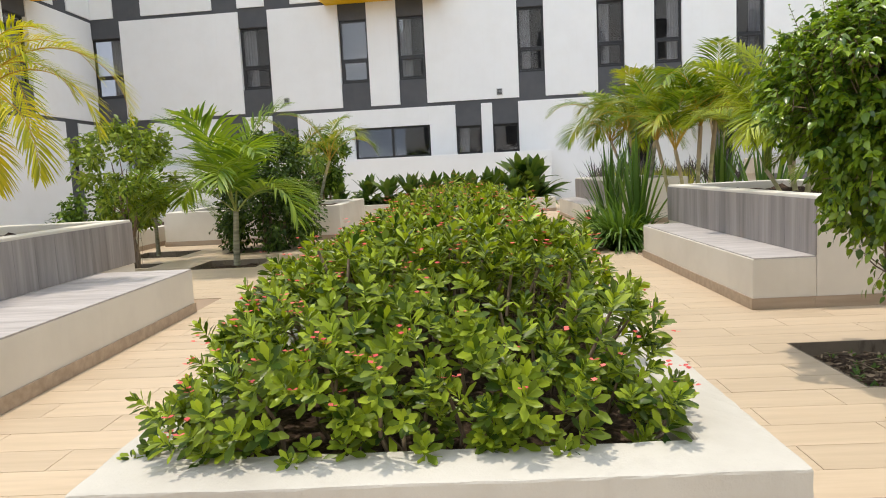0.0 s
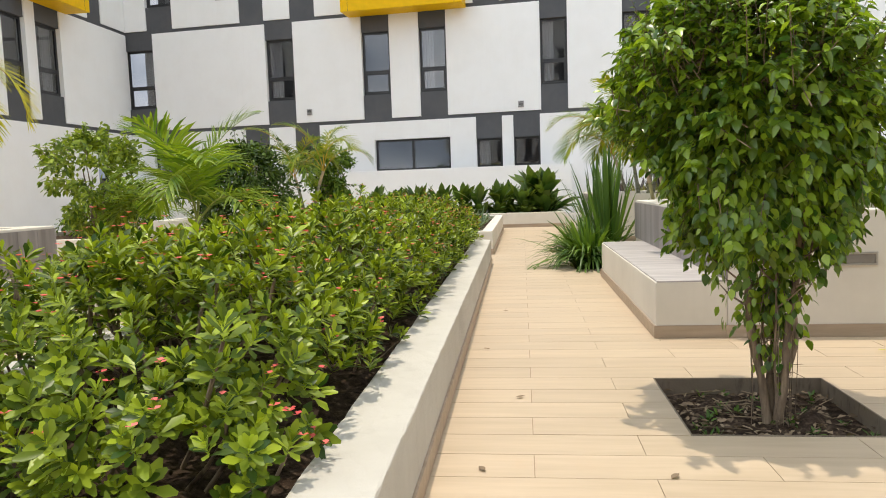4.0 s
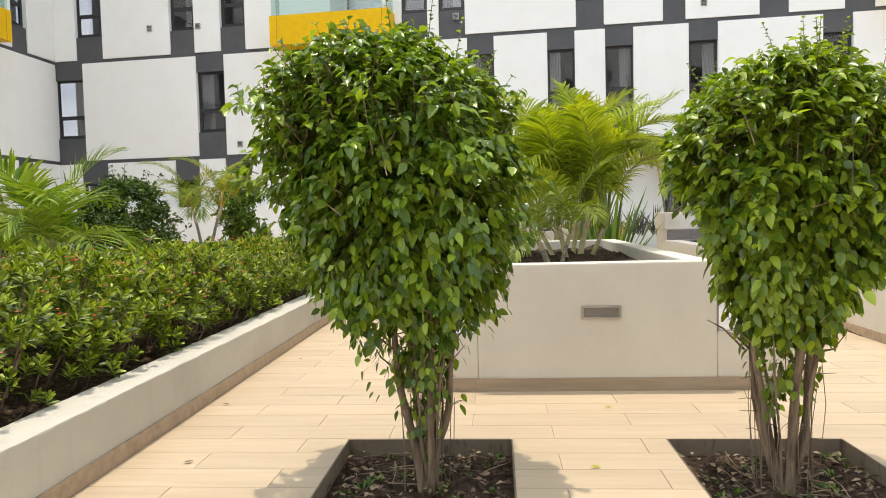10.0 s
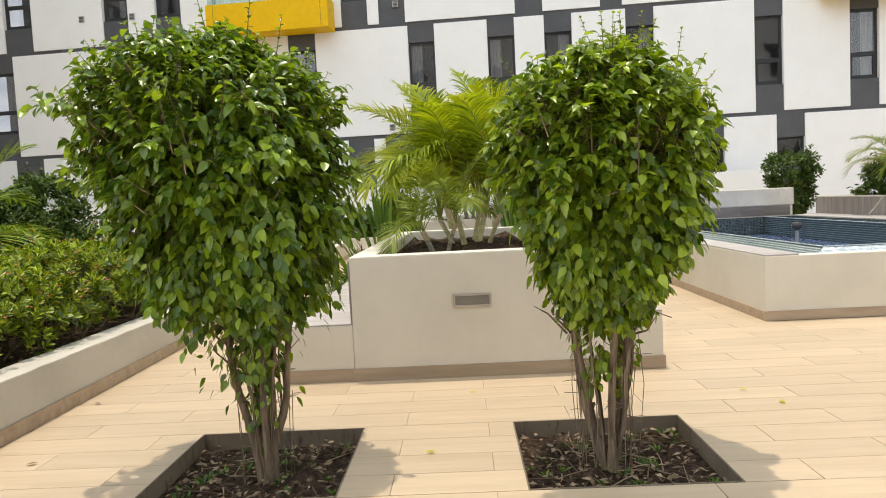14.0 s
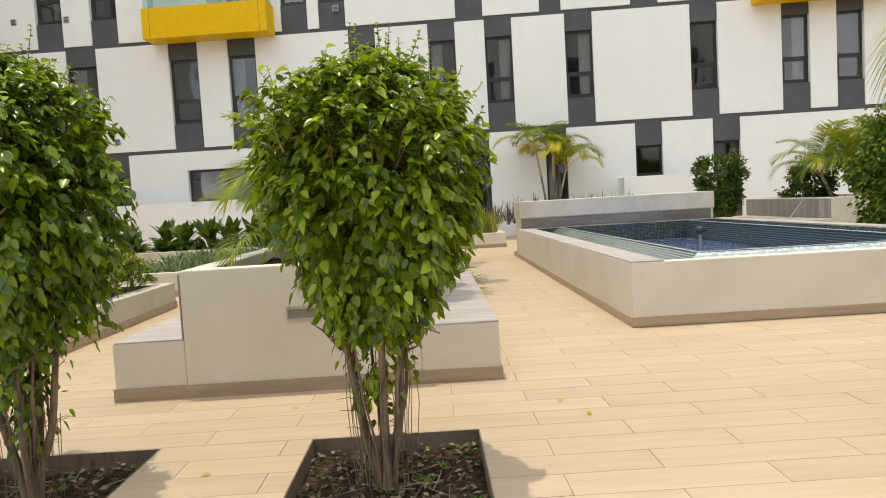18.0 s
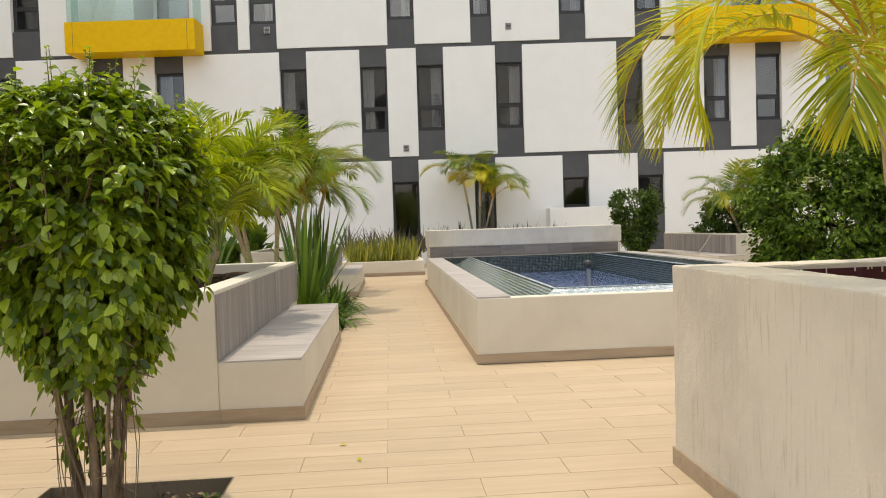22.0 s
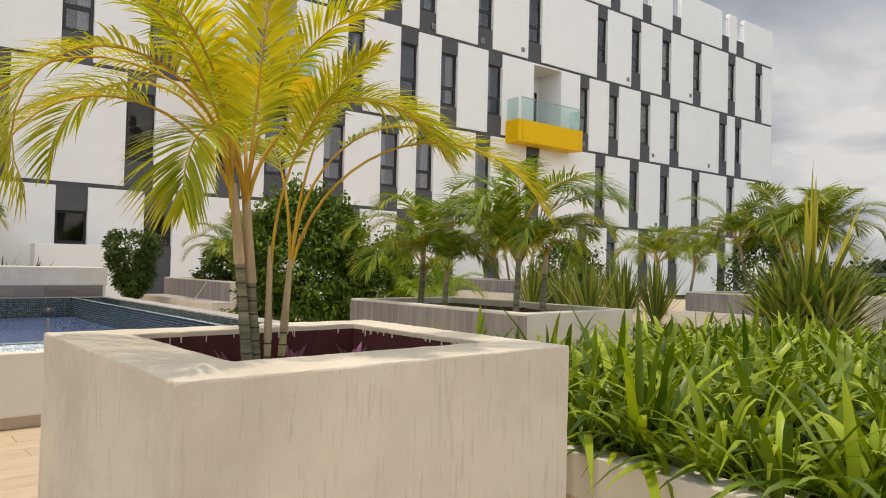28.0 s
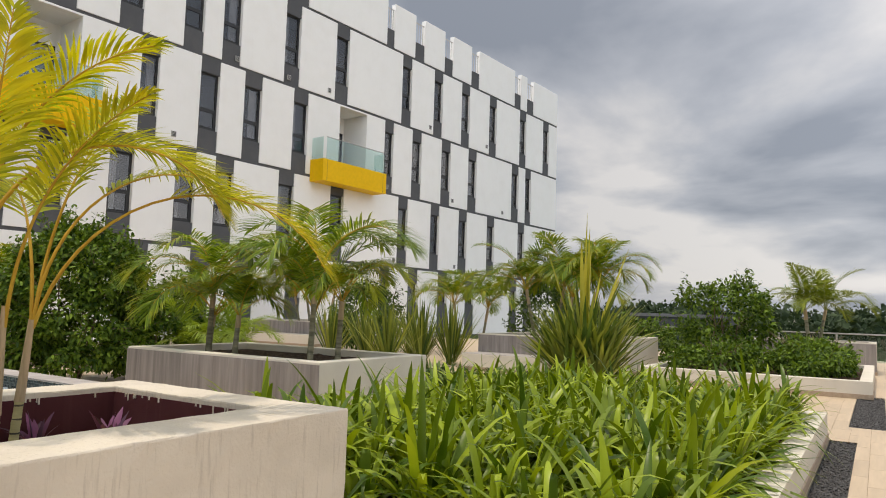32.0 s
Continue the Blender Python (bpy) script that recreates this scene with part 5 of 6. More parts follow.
FR_MIX = [frond_mesh(rngp, 1.0, a0, a1, 50, 0.0145, 0.25, 0.30, [leaf_mat("mixed_palm_leaflet", (0.055, 0.12, 0.01), (0.30, 0.41, 0.03), 0.36, 0.32, (0.42, 0.40, 0.025)), RACHIS], sw)
          for a0, a1, sw in ((80, -10, 0.05), (70, -60, -0.08), (60, -75, 0.1), (48, -85, -0.05))]


L_VASE = leaf_mat("fresh_palm_leaflet", (0.11, 0.18, 0.012), (0.44, 0.52, 0.034), 0.38, 0.36, (0.44, 0.48, 0.03))
FR_VASE = [frond_mesh(rngp, 1.0, a0, a1, 54, 0.0135, 0.25, 0.26, [L_VASE, RACHIS_G], sw) for a0, a1, sw in ((88, 30, 0.05), (84, -5, -0.08), (80, -40, 0.1), (75, -75, -0.05))]


def palm(name, at, label, canes, fronds, meshes, length, seed, cane_mat=None, sheath=True, group=""):
    """canes: (dx, dy, top, lean x, lean y, radius); each carries a head of feather leaves."""
    rng = np.random.default_rng(seed)
    root = thing(name, at, label, "palm", group)
    for ci, (dx, dy, top, lx, ly, rad) in enumerate(canes):
        p0, p1 = np.array([dx, dy, -0.02]), np.array([dx + lx, dy + ly, top])
        st = Strips()
        m_ = 10
        t = np.linspace(0, 1, m_ + 1)
        pts = p0 + (p1 - p0) * t[:, None]
        pts[:, 0] += lx * 0.3 * (t ** 2 - t)
        cut = 7 if sheath else m_
        rr = rad * (1.12 - 0.3 * t)
        st.tube(pts[:cut + 1], rr[:cut + 1], 8)
        part("cane", st.mesh("cane", [cane_mat or CANE]), None, root)
        if sheath:
            s2 = Strips()
            s2.tube(pts[cut:], rr[cut:] * 1.15, 8)
            part("crownshaft", s2.mesh("crownshaft", [SHEATH]), None, root)
        k = fronds[ci] if isinstance(fronds, (list, tuple)) else fronds
        a_start = rng.uniform(0, 360)
        for j in range(k):
            me = meshes[min(len(meshes) - 1, int(j * len(meshes) / k))]
            sc = length * rng.uniform(0.8, 1.12)
            mt = Matrix.Translation(p1 - np.array([0, 0, 0.04 * j / k])) @ Euler((rng.uniform(-0.12, 0.12), rng.uniform(-0.12, 0.12), radians(a_start + j * 137.5))).to_matrix().to_4x4() @ Matrix.Diagonal((sc, sc, sc, 1))
            part("frond", me, None, root, "", mt)
    return root


# the large yellow palm in the tall planter: each leaf set by its own way, reach and bend
yp = thing("golden_palm", (8.36, 3.67, 0.86), "golden cane palm with yellow arching fronds in a tall planter", "palm")
ry = np.random.default_rng(33)
# base, head, height, radius of each cane and where its sheath begins
Y_CANES = [((-0.02, 0.0), (-0.13, 0.02), 1.0, 0.024, 31), ((0.03, 0.035), (-0.06, 0.035), 0.96, 0.026, 28), ((0.05, -0.012), (0.05, -0.01), 0.72, 0.0165, 20), ((0.165, 0.09), (0.215, 0.09), 0.66, 0.0185, 24)]
SCAR = bark_mat("leaf_scar", (0.05, 0.045, 0.03), (0.12, 0.105, 0.07), (30, 30, 30))
for (bx_, by_), (tx_, ty_), top, rad, cut in Y_CANES:
    t = np.linspace(0, 1, 49)
    pts = np.stack([bx_ + (tx_ - bx_) * t, by_ + (ty_ - by_) * t, -0.04 + (top + 0.04) * t], 1)
    rr = rad * (1.2 - 0.45 * t) * np.where(np.arange(49) % 6 == 0, 1.1, 1.0)
    a = Strips()
    a.tube(pts[:cut + 1], rr[:cut + 1], 10)
    for k in range(3, cut, 3 if rad > 0.02 else 4):
        lift = np.array([0, 0, 0.004])
        a.tube([pts[k] - lift, pts[k] + lift], rr[k] * ry.uniform(1.02, 1.07), 10, 1)
    part("cane", a.mesh("cane", [CANE if rad > 0.02 else PALE_CANE, SCAR]), None, yp, "ringed green-brown cane")
    a = Strips()
    a.tube(pts[cut:], np.linspace(1.22, 0.95, 49 - cut) * rad * (1.2 - 0.45 * t[cut:]), 10)
    part("crownshaft", a.mesh("crownshaft", [SHEATH]), None, yp, "pale pinkish leaf sheath")
# cane, way round, reach, height of the arch, height of the tip, share of bare stalk, golden or lime
Y_FRONDS = [(0, 192, 0.92, 0.7, -0.1, 0.24, 1), (0, 178, 0.95, 0.42, -0.02, 0.3, 0), (0, 200, 0.95, 1.05, 0.82, 0.22, 0), (1, 222, 0.52, 0.52, 0.02, 0.28, 0),
            (1, 110, 0.6, 1.15, 1.0, 0.2, 0), (1, 325, 0.95, 0.92, 0.32, 0.27, 1), (1, 340, 1.0, 0.62, 0.38, 0.33, 0), (3, 322, 1.28, 0.72, 0.4, 0.4, 1),
            (3, 15, 0.6, 1.4, 1.2, 0.34, 0), (1, 70, 0.95, 0.92, 0.42, 0.25, 0), (0, 130, 1.0, 0.85, 0.25, 0.26, 0), (2, 300, 0.55, 1.2, 0.85, 0.34, 1),
            (1, 155, 1.1, 0.72, 0.05, 0.27, 0), (3, 350, 1.05, 1.1, 0.6, 0.36, 0), (1, 250, 0.55, 1.05, 0.8, 0.24, 0),
            (0, 214, 0.9, 0.98, 0.6, 0.24, 1), (3, 80, 0.85, 1.0, 0.6, 0.34, 0), (1, 300, 0.7, 1.1, 0.7, 0.26, 0)]
for ci, az, reach, peak, tip, bare, gold in Y_FRONDS:
    (tx_, ty_), top = Y_CANES[ci][1], Y_CANES[ci][2]
    me = arched(ry, reach, peak, tip, 66, 0.0135, bare + 0.09, 0.27, [L_YELLOW if gold else L_LIME, RACHIS], ry.uniform(-0.1, 0.1), 0.32)
    part("frond", me, None, yp, "", Matrix.Translation((tx_, ty_, top - ry.uniform(0.0, 0.12))) @ pose(0, 0, 0, 0, 0, az) @ Matrix.Translation((0.006, 0, 0)))

palm("areca_palm", (3.98, 8.3, 0.85), "clump of bright green areca palm in a bench planter", [(0, 0, 0.35, -0.08, 0, 0.03), (0.15, 0.05, 0.45, 0.12, 0.1, 0.03), (-0.12, 0.1, 0.3, -0.15, 0.1, 0.025), (0.25, -0.1, 0.35, 0.15, -0.1, 0.025), (0.1, 0.3, 0.4, 0.1, 0.2, 0.025)], 8, FR_VASE, 1.6, 41, PALE_CANE)
palm("areca_palm", (3.7, 6.9, 0.85), "small areca palm in a bench planter", [(0, 0, 0.25, -0.1, 0, 0.025), (0.1, 0.1, 0.3, 0.1, 0.1, 0.02)], 6, FR_GREEN, 0.8, 42)
palm("areca_palm", (4.1, 16.4, 0.85), "tall areca palm with arching fronds in a far bench planter", [(0, 0, 1.2, -0.2, 0, 0.04), (0.3, 0.1, 1.3, 0.3, 0.1, 0.04), (-0.2, 0.3, 1.0, -0.3, 0.2, 0.035), (0.1, -0.4, 1.1, 0.2, -0.2, 0.035)], 8, FR_MIX, 1.85, 43)
palm("areca_palm", (4.2, 12.6, 0), "areca palm with drooping fronds between the bench planters", [(0, 0, 1.9, 0.1, 0, 0.04), (0.25, 0.15, 2.0, 0.2, 0.1, 0.04), (-0.3, 0.2, 1.7, -0.3, 0.1, 0.035), (-0.2, -0.3, 1.5, -0.3, -0.2, 0.035)], 9, FR_MIX[:3], 1.7, 44, PALE_CANE)
palm("areca_palm", (9.2, 25.2, 0.3), "slender areca palm with yellowing fronds against the facade", [(-0.05, 0, 2.6, -0.35, 0, 0.042), (0.1, 0.1, 2.5, 0.1, 0, 0.042), (0.15, -0.1, 2.0, 0.45, 0, 0.035)], 8, FR_MIX[:3] + FR_YEL[2:4], 1.7, 45)
for i, (dx, dy, hh, ll) in enumerate([(13.95, 9.1, 1.0, 1.55), (14.15, 8.75, 0.6, 1.15), (14.15, 7.25, 1.15, 1.75), (14.55, 7.1, 0.85, 1.35)]):
    palm("areca_palm", (dx, dy, 0.83), "young areca palm with arching fronds in a raised bed", [(0, 0, hh, 0.05, 0, 0.04)] + ([(0.12, 0.1, hh * 0.6, 0.1, 0.05, 0.022)] if i % 2 == 0 else []), 8, FR_MIX[1:] if i in (0, 3) else FR_MIX[1:3] + FR_YOUNG[1:2], ll, 50 + i, group="palms in the raised bed")
palm("areca_palm", (-3.65, 10.95, 0), "young palm with bright green fronds in a tree pit", [(0, 0, 0.85, 0.05, 0, 0.05)], 13, FR_YOUNG, 1.85, 60, sheath=False, group="young palms")
palm("areca_palm", (-5.85, 13.0, 0), "small palm with bright green fronds in a tree pit", [(0, 0, 0.7, 0.0, 0, 0.04)], 8, FR_YOUNG, 1.15, 61, sheath=False, group="young palms")
lp = thing("areca_palm", (-4.45, 6.35, 0.83), "areca palm with yellowing arching fronds in a bench planter", "palm")
for cx_, cy_, top in ((0, 0, 1.25), (-0.25, 0.2, 1.1)):
    a = Strips()
    a.tube([(cx_ * 0.5, cy_ * 0.5, -0.03), (cx_ * 0.8, cy_ * 0.8, top * 0.5), (cx_, cy_, top)], [0.045, 0.038, 0.03], 8)
    part("cane", a.mesh("cane", [PALE_CANE]), None, lp)
    for az, reach, peak, tip in ((8, 1.4, 0.75, 0.0), (-30, 0.95, 0.5, -0.85), (22, 1.2, 0.95, 0.35), (-8, 1.1, 1.05, 0.55), (-60, 1.2, 0.8, -0.1), (110, 1.2, 0.9, 0.1), (190, 1.2, 0.9, 0.0), (250, 1.2, 0.8, -0.2)):
        me = arched(ry, reach * ry.uniform(0.85, 1.1), peak * ry.uniform(0.85, 1.1), tip, 52, 0.018, 0.24, 0.3, [L_YELLOW if az in (-30, 8) else L_LIME, RACHIS], ry.uniform(-0.1, 0.1), 0.3)
        part("frond", me, None, lp, "", Matrix.Translation((cx_, cy_, top)) @ pose(0, 0, 0, 0, 0, az + cx_ * 60))
palm("areca_palm", (-3.6, 16.4, 0.7), "areca palm behind dark shrubs", [(0, 0, 0.9, -0.2, 0, 0.035), (0.2, 0, 1.0, 0.3, 0, 0.035)], 7, FR_MIX, 1.5, 63)
palm("areca_palm", (25.4, 9.0, 0.85), "mature areca palm in a bench planter beyond the lilies", [(0, 0, 1.4, 0, 0.3, 0.05), (0.2, -0.5, 1.5, 0, -0.3, 0.05), (-0.2, -0.9, 1.2, 0, -0.3, 0.05), (0, -1.5, 1.6, 0, -0.4, 0.05)], 12, FR_MIX, 2.0, 64)
palm("areca_palm", (33.0, 2.6, 0.85), "grey-green palm at the terrace edge", [(0, 0, 1.1, 0, 0.1, 0.06), (0.1, -0.3, 1.1, 0, -0.2, 0.05)], 11, FR_GREEN, 1.7, 65)
palm("areca_palm", (16.2, 18.9, 0.8), "areca palm in a planter near the facade", [(0, 0, 0.8, -0.2, 0, 0.04), (-0.5, 0.2, 0.7, -0.3, 0, 0.04), (0.3, -0.3, 0.9, 0.2, 0, 0.04), (-0.2, -0.5, 0.6, -0.2, -0.1, 0.035)], 10, FR_MIX, 1.75, 66)
palm("areca_palm", (16.6, 12.2, 0), "low bushy palm with bright green fronds", [(0, 0, 0.5, 0, 0, 0.04), (0.4, -0.2, 0.6, 0, 0, 0.04), (-0.4, 0.2, 0.5, 0, 0, 0.04)], 9, FR_BRIGHT, 1.45, 67)
palm("areca_palm", (28.6, 20.6, 0.85), "areca palm before the far facade", [(0, 0, 1.3, 0, 0.3, 0.05), (0.4, -0.6, 1.2, 0, -0.3, 0.05), (0.2, 0.8, 1.1, 0, 0.3, 0.05)], 13, FR_MIX, 1.9, 68)
palm("areca_palm", (29.0, 13.6, 0), "areca palm among variegated shrubs", [(0, 0, 1.8, 0, 0.3, 0.05), (0.4, -0.6, 1.7, 0, -0.3, 0.05)], 13, FR_MIX, 1.9, 69)

# ---- shrubs ----
def bushy(name, at, label, rx, ry_, z0, z1, shape, m, r, per, leaf, mat, seed, category="shrub", trunks=4, spread=0.2, fork=0.5, hang=0.45, sprigs=30):
    """A shrub of many leafy clumps with gaps between them, on a few stems."""
    rng = np.random.default_rng(seed)
    root = thing(name, at, label, category)
    zc = rng.uniform(0, 1, m)
    th = rng.uniform(0, 6.283, m)
    rad = np.array([shape(q) for q in zc]) * np.where(rng.uniform(0, 1, m) < 0.78, rng.uniform(0.72, 1.0, m), np.sqrt(rng.uniform(0.02, 0.6, m)))
    cs = np.stack([rx * rad * np.cos(th), ry_ * rad * np.sin(th), z0 + (z1 - z0) * zc], 1)
    mid_ = np.array([0, 0, z0 + (z1 - z0) * 0.4])
    pp, oo = [], []
    for c in cs:
        k = int(per * rng.uniform(0.6, 1.4))
        dv = unit(rng.normal(size=(k, 3)))
        pp.append(c + dv * (r * rng.uniform(0.6, 1.25) * rng.uniform(0.35, 1.08, (k, 1))) * np.array([1, 1, 0.8]))
        oo.append(unit(dv * 0.7 + unit(c - mid_) * 0.5 + np.array([0, 0, 0.3])))
    tw = Strips()
    for _ in range(sprigs):
        c = cs[int(rng.integers(0, m))]
        dv = unit(unit(c - mid_) + np.array([0, 0, 0.5]) + rng.normal(0, 0.35, 3))
        q = int(rng.integers(9, 16))
        ln = r * rng.uniform(1.2, 2.1)
        pp.append(c + dv * np.linspace(r * 0.4, ln, q)[:, None] + rng.normal(0, leaf * 0.25, (q, 3)))
        oo.append(unit(dv + rng.normal(0, 0.5, (q, 3))))
        tw.tube([c, c + dv * ln], [0.007, 0.003], 4)
    pts, out = np.concatenate(pp), np.concatenate(oo)
    pts[:, 2] = np.maximum(pts[:, 2], 0.03)
    n = len(pts)
    way = unit(out * rng.uniform(0.3, 1.0, (n, 1)) + np.array([0, 0, -1.0]) * hang * rng.uniform(0.3, 1.2, (n, 1)) + rng.normal(0, 0.4, (n, 3)))
    nor = unit(out + np.array([0, 0, 0.4]) + rng.normal(0, 0.4, (n, 3)))
    ll = leaf * rng.uniform(0.65, 1.25, n)
    st = Strips()
    st.blades(pts, way, unit(np.cross(way, nor)), ll, ll * 0.5, rng.uniform(0.05, 0.3, n), 3, 0.25, 0.42)
    tagged(part("crown", st.mesh("crown", [mat]), None, root, "leafy clumps with dark gaps"), kind="stuff")
    tagged(part("twig_tangle", tw.mesh("twigs", [BARK]), None, root, "thin brown twigs"), kind="stuff")
    stems(rng, root, trunks, spread, fork, z1 * 0.85, 0.6 * max(rx, ry_), 0.028, None, -0.02)
    return root


ball = profile([(0, 0.15), (0.15, 0.3), (0.4, 0.52), (0.65, 0.64), (0.85, 0.68), (0.95, 0.58), (1, 0.4)])
dome = profile([(0, 0.9), (0.2, 1.0), (0.5, 1.0), (0.75, 0.82), (0.92, 0.5), (1, 0.15)])
bushy("clipped_fig", (13.2, 20.3, 0), "clipped round fig shrub on thin stems by the facade", 1.0, 1.0, 0.55, 2.15, ball, 85, 0.2, 75, 0.105, L_BUSH, 71, trunks=8, spread=0.12, fork=0.55, hang=0.3, sprigs=30)
bushy("broad_shrub", (14.7, 13.9, 0), "large dark green spreading shrub", 1.42, 1.42, 0.3, 2.95, dome, 230, 0.26, 115, 0.105, L_SHRUB, 72, trunks=5, fork=0.6, sprigs=260)
bushy("broad_shrub", (16.3, 13.2, 0), "lower dark green shrub beside a large one", 0.85, 0.85, 0.2, 2.0, dome, 70, 0.26, 80, 0.1, L_SHRUB, 83, sprigs=60)
bushy("clipped_fig", (-3.8, 19.2, 0), "clipped round fig shrub by the low wall", 1.0, 1.0, 0.95, 2.25, ball, 60, 0.2, 70, 0.11, L_SHRUB, 73, trunks=6, spread=0.12, fork=0.7, hang=0.3, sprigs=20)
bushy("dark_shrub", (-3.75, 13.35, 0), "dark green rounded shrub behind a young palm", 0.9, 0.9, 0.12, 2.1, dome, 150, 0.25, 95, 0.09, L_BUSH, 74, sprigs=30)
bushy("dark_shrub", (15.5, 20.0, 0.85), "dark shrub under palms in a planter", 0.55, 0.8, 0.05, 0.95, dome, 50, 0.2, 60, 0.1, L_BUSH, 85, sprigs=15)
bushy("young_tree", (-5.45, 11.2, 0), "slender young tree with loose green leaves", 0.95, 0.95, 0.75, 2.25, profile([(0, 0.3), (0.3, 0.7), (0.6, 0.85), (0.85, 0.65), (1, 0.25)]), 70, 0.16, 45, 0.1, L_TREE, 75, "tree", trunks=4, spread=0.08, fork=0.7, sprigs=50)
bushy("broad_shrub", (-8.9, 17.0, 0.3), "mixed green shrub in a low planter", 1.1, 1.1, 0.1, 0.9, dome, 45, 0.25, 40, 0.13, L_SHRUB, 76, sprigs=20)
bushy("round_shrub", (28.0, 4.35, 0.27), "bushy round shrub at the terrace edge", 1.3, 1.3, 0.1, 2.25, profile([(0, 0.4), (0.3, 0.85), (0.6, 1.05), (0.85, 0.85), (1, 0.35)]), 100, 0.3, 60, 0.13, L_SHRUB, 77, trunks=6, sprigs=60)
bushy("clipped_hedge", (27.0, 2.1, 0.27), "low clipped green hedge in a white planter", 2.4, 0.95, 0.05, 0.72, dome, 130, 0.22, 55, 0.11, L_SHRUB, 78, sprigs=30, hang=0.2)
bushy("clipped_hedge", (25.6, 4.0, 0.27), "low clipped green hedge by a round shrub", 1.2, 1.3, 0.05, 0.6, dome, 70, 0.22, 50, 0.11, L_SHRUB, 84, sprigs=10, hang=0.2)
bushy("clipped_hedge", (29.6, 2.4, 0.27), "low clipped green hedge end in a white planter", 0.7, 1.2, 0.05, 0.75, dome, 50, 0.22, 50, 0.11, L_SHRUB, 79, sprigs=10, hang=0.2)
bushy("clipped_hedge", (29.6, 7.6, 0.0), "low clipped green hedge behind a planter", 1.4, 2.2, 0.1, 1.35, dome, 130, 0.28, 50, 0.13, L_SHRUB, 80, sprigs=40, hang=0.2)
bushy("dark_shrub", (29.6, 10.4, 0.0), "dark shrub behind a palm", 1.3, 1.3, 0.2, 2.6, dome, 90, 0.32, 60, 0.14, L_BUSH, 81, sprigs=40)
bushy("dark_shrub", (27.5, 16.8, 0.0), "dark shrub before the far facade", 1.3, 1.3, 0.2, 2.4, dome, 90, 0.32, 60, 0.14, L_BUSH, 82, sprigs=40)

# ---- blade plants ----
def tuft(st, rng, c, n, length, width, lift, droop, slot=0, seg=4, spread=0.06, shape=0.3, fold=0.3):
    a = rng.uniform(0, 6.28, n)
    el = np.radians(np.clip(rng.normal(lift, 14, n), 8, 89))
    way = np.stack([np.cos(a) * np.cos(el), np.sin(a) * np.cos(el), np.sin(el)], 1)
    base = np.asarray(c) + np.stack([np.cos(a), np.sin(a), np.zeros(n)], 1) * rng.uniform(0, spread, (n, 1))
    side = np.stack([-np.sin(a), np.cos(a), np.zeros(n)], 1) * -1
    side = unit(side + rng.normal(0, 0.12, (n, 3)))
    ln = length * rng.uniform(0.65, 1.15, n)
    st.blades(base, way, side, ln, width * rng.uniform(0.8, 1.15, n), droop * rng.uniform(0.5, 1.5, n), seg, fold, shape, slot)


def bed(name, r, z, step, n, length, width, lift, droop, mat, label, seed, category="plant", spread=0.06, seg=4, part_name="leaves"):
    rng = np.random.default_rng(seed)
    x0, x1, y0, y1 = r
    st = Strips()
    x = x0
    while x <= x1:
        y = y0
        while y <= y1:
            tuft(st, rng, (x + rng.uniform(-0.4, 0.4) * step, y + rng.uniform(-0.4, 0.4) * step, z), n, length * rng.uniform(0.85, 1.15), width, lift, droop, 0, seg, spread)
            y += step
        x += step
    ob = solid(name, st.mesh(name, [mat]), None, label, category, kind="stuff")
    return ob


bed("lily_bed", (10.66, 17.4, 1.78, 5.32), 0.28, 0.36, 18, 1.25, 0.068, 63, 0.64, L_LILY, "dense bed of arching strap-leaved lilies", 90, seg=6)
rng = np.random.default_rng(97)
for k in range(26):
    x, y = (10.68 + 0.41 * k, 1.66 + rng.uniform(-0.03, 0.06)) if k < 17 else (10.66 + rng.uniform(-0.03, 0.06), 1.9 + 0.42 * (k - 17))
    lily = thing("strap_lily", (x, y, 0.28), "strap-leaved lily clump spilling over a white planter rim", "plant", "lilies along the rim")
    for q in range(25):
        st = Strips()
        tuft(st, rng, (0, 0, 0), 1, 0.82 if k else 1.05, 0.062, 54, 0.55, 0, 6, 0.07)
        part("leaf", st.mesh("leaf", [L_LILY_ONE]), None, lily)
bed("spider_plants", (-1.05, 0.72, 13.2, 19.3), 0.3, 0.3, 12, 0.5, 0.035, 55, 0.5, leaf_mat("grey_strap_leaf", (0.06, 0.11, 0.05), (0.20, 0.26, 0.15), 0.45, 0.25), "bed of grey-green strap-leaved plants", 91)
bed("snake_plants", (5.0, 6.9, 20.95, 22.9), 0.3, 0.2, 7, 0.8, 0.045, 76, 0.05, leaf_mat("snake_leaf", (0.10, 0.13, 0.025), (0.46, 0.43, 0.09), 0.45, 0.2), "bed of upright yellow-green snake plants", 92, seg=3)
bed("purple_shrubs", (4.6, 12.0, 24.2, 24.8), 0.5, 0.45, 18, 1.2, 0.05, 64, 0.3, leaf_mat("dusky_leaf", (0.06, 0.055, 0.06), (0.14, 0.12, 0.13), 0.5, 0.2), "row of dusky purple low plants at the foot of the facade", 93)
bed("dark_lilies", (18.4, 22.2, 6.4, 11.5), 0.0, 0.5, 14, 0.75, 0.06, 50, 0.6, L_BUSH, "low dark strap-leaved plants", 94)
bed("edge_plants", (-13.5, -7.5, 22.0, 24.5), 0.0, 0.6, 12, 0.7, 0.07, 50, 0.5, L_BUSH, "low green plants along the white wall", 95)


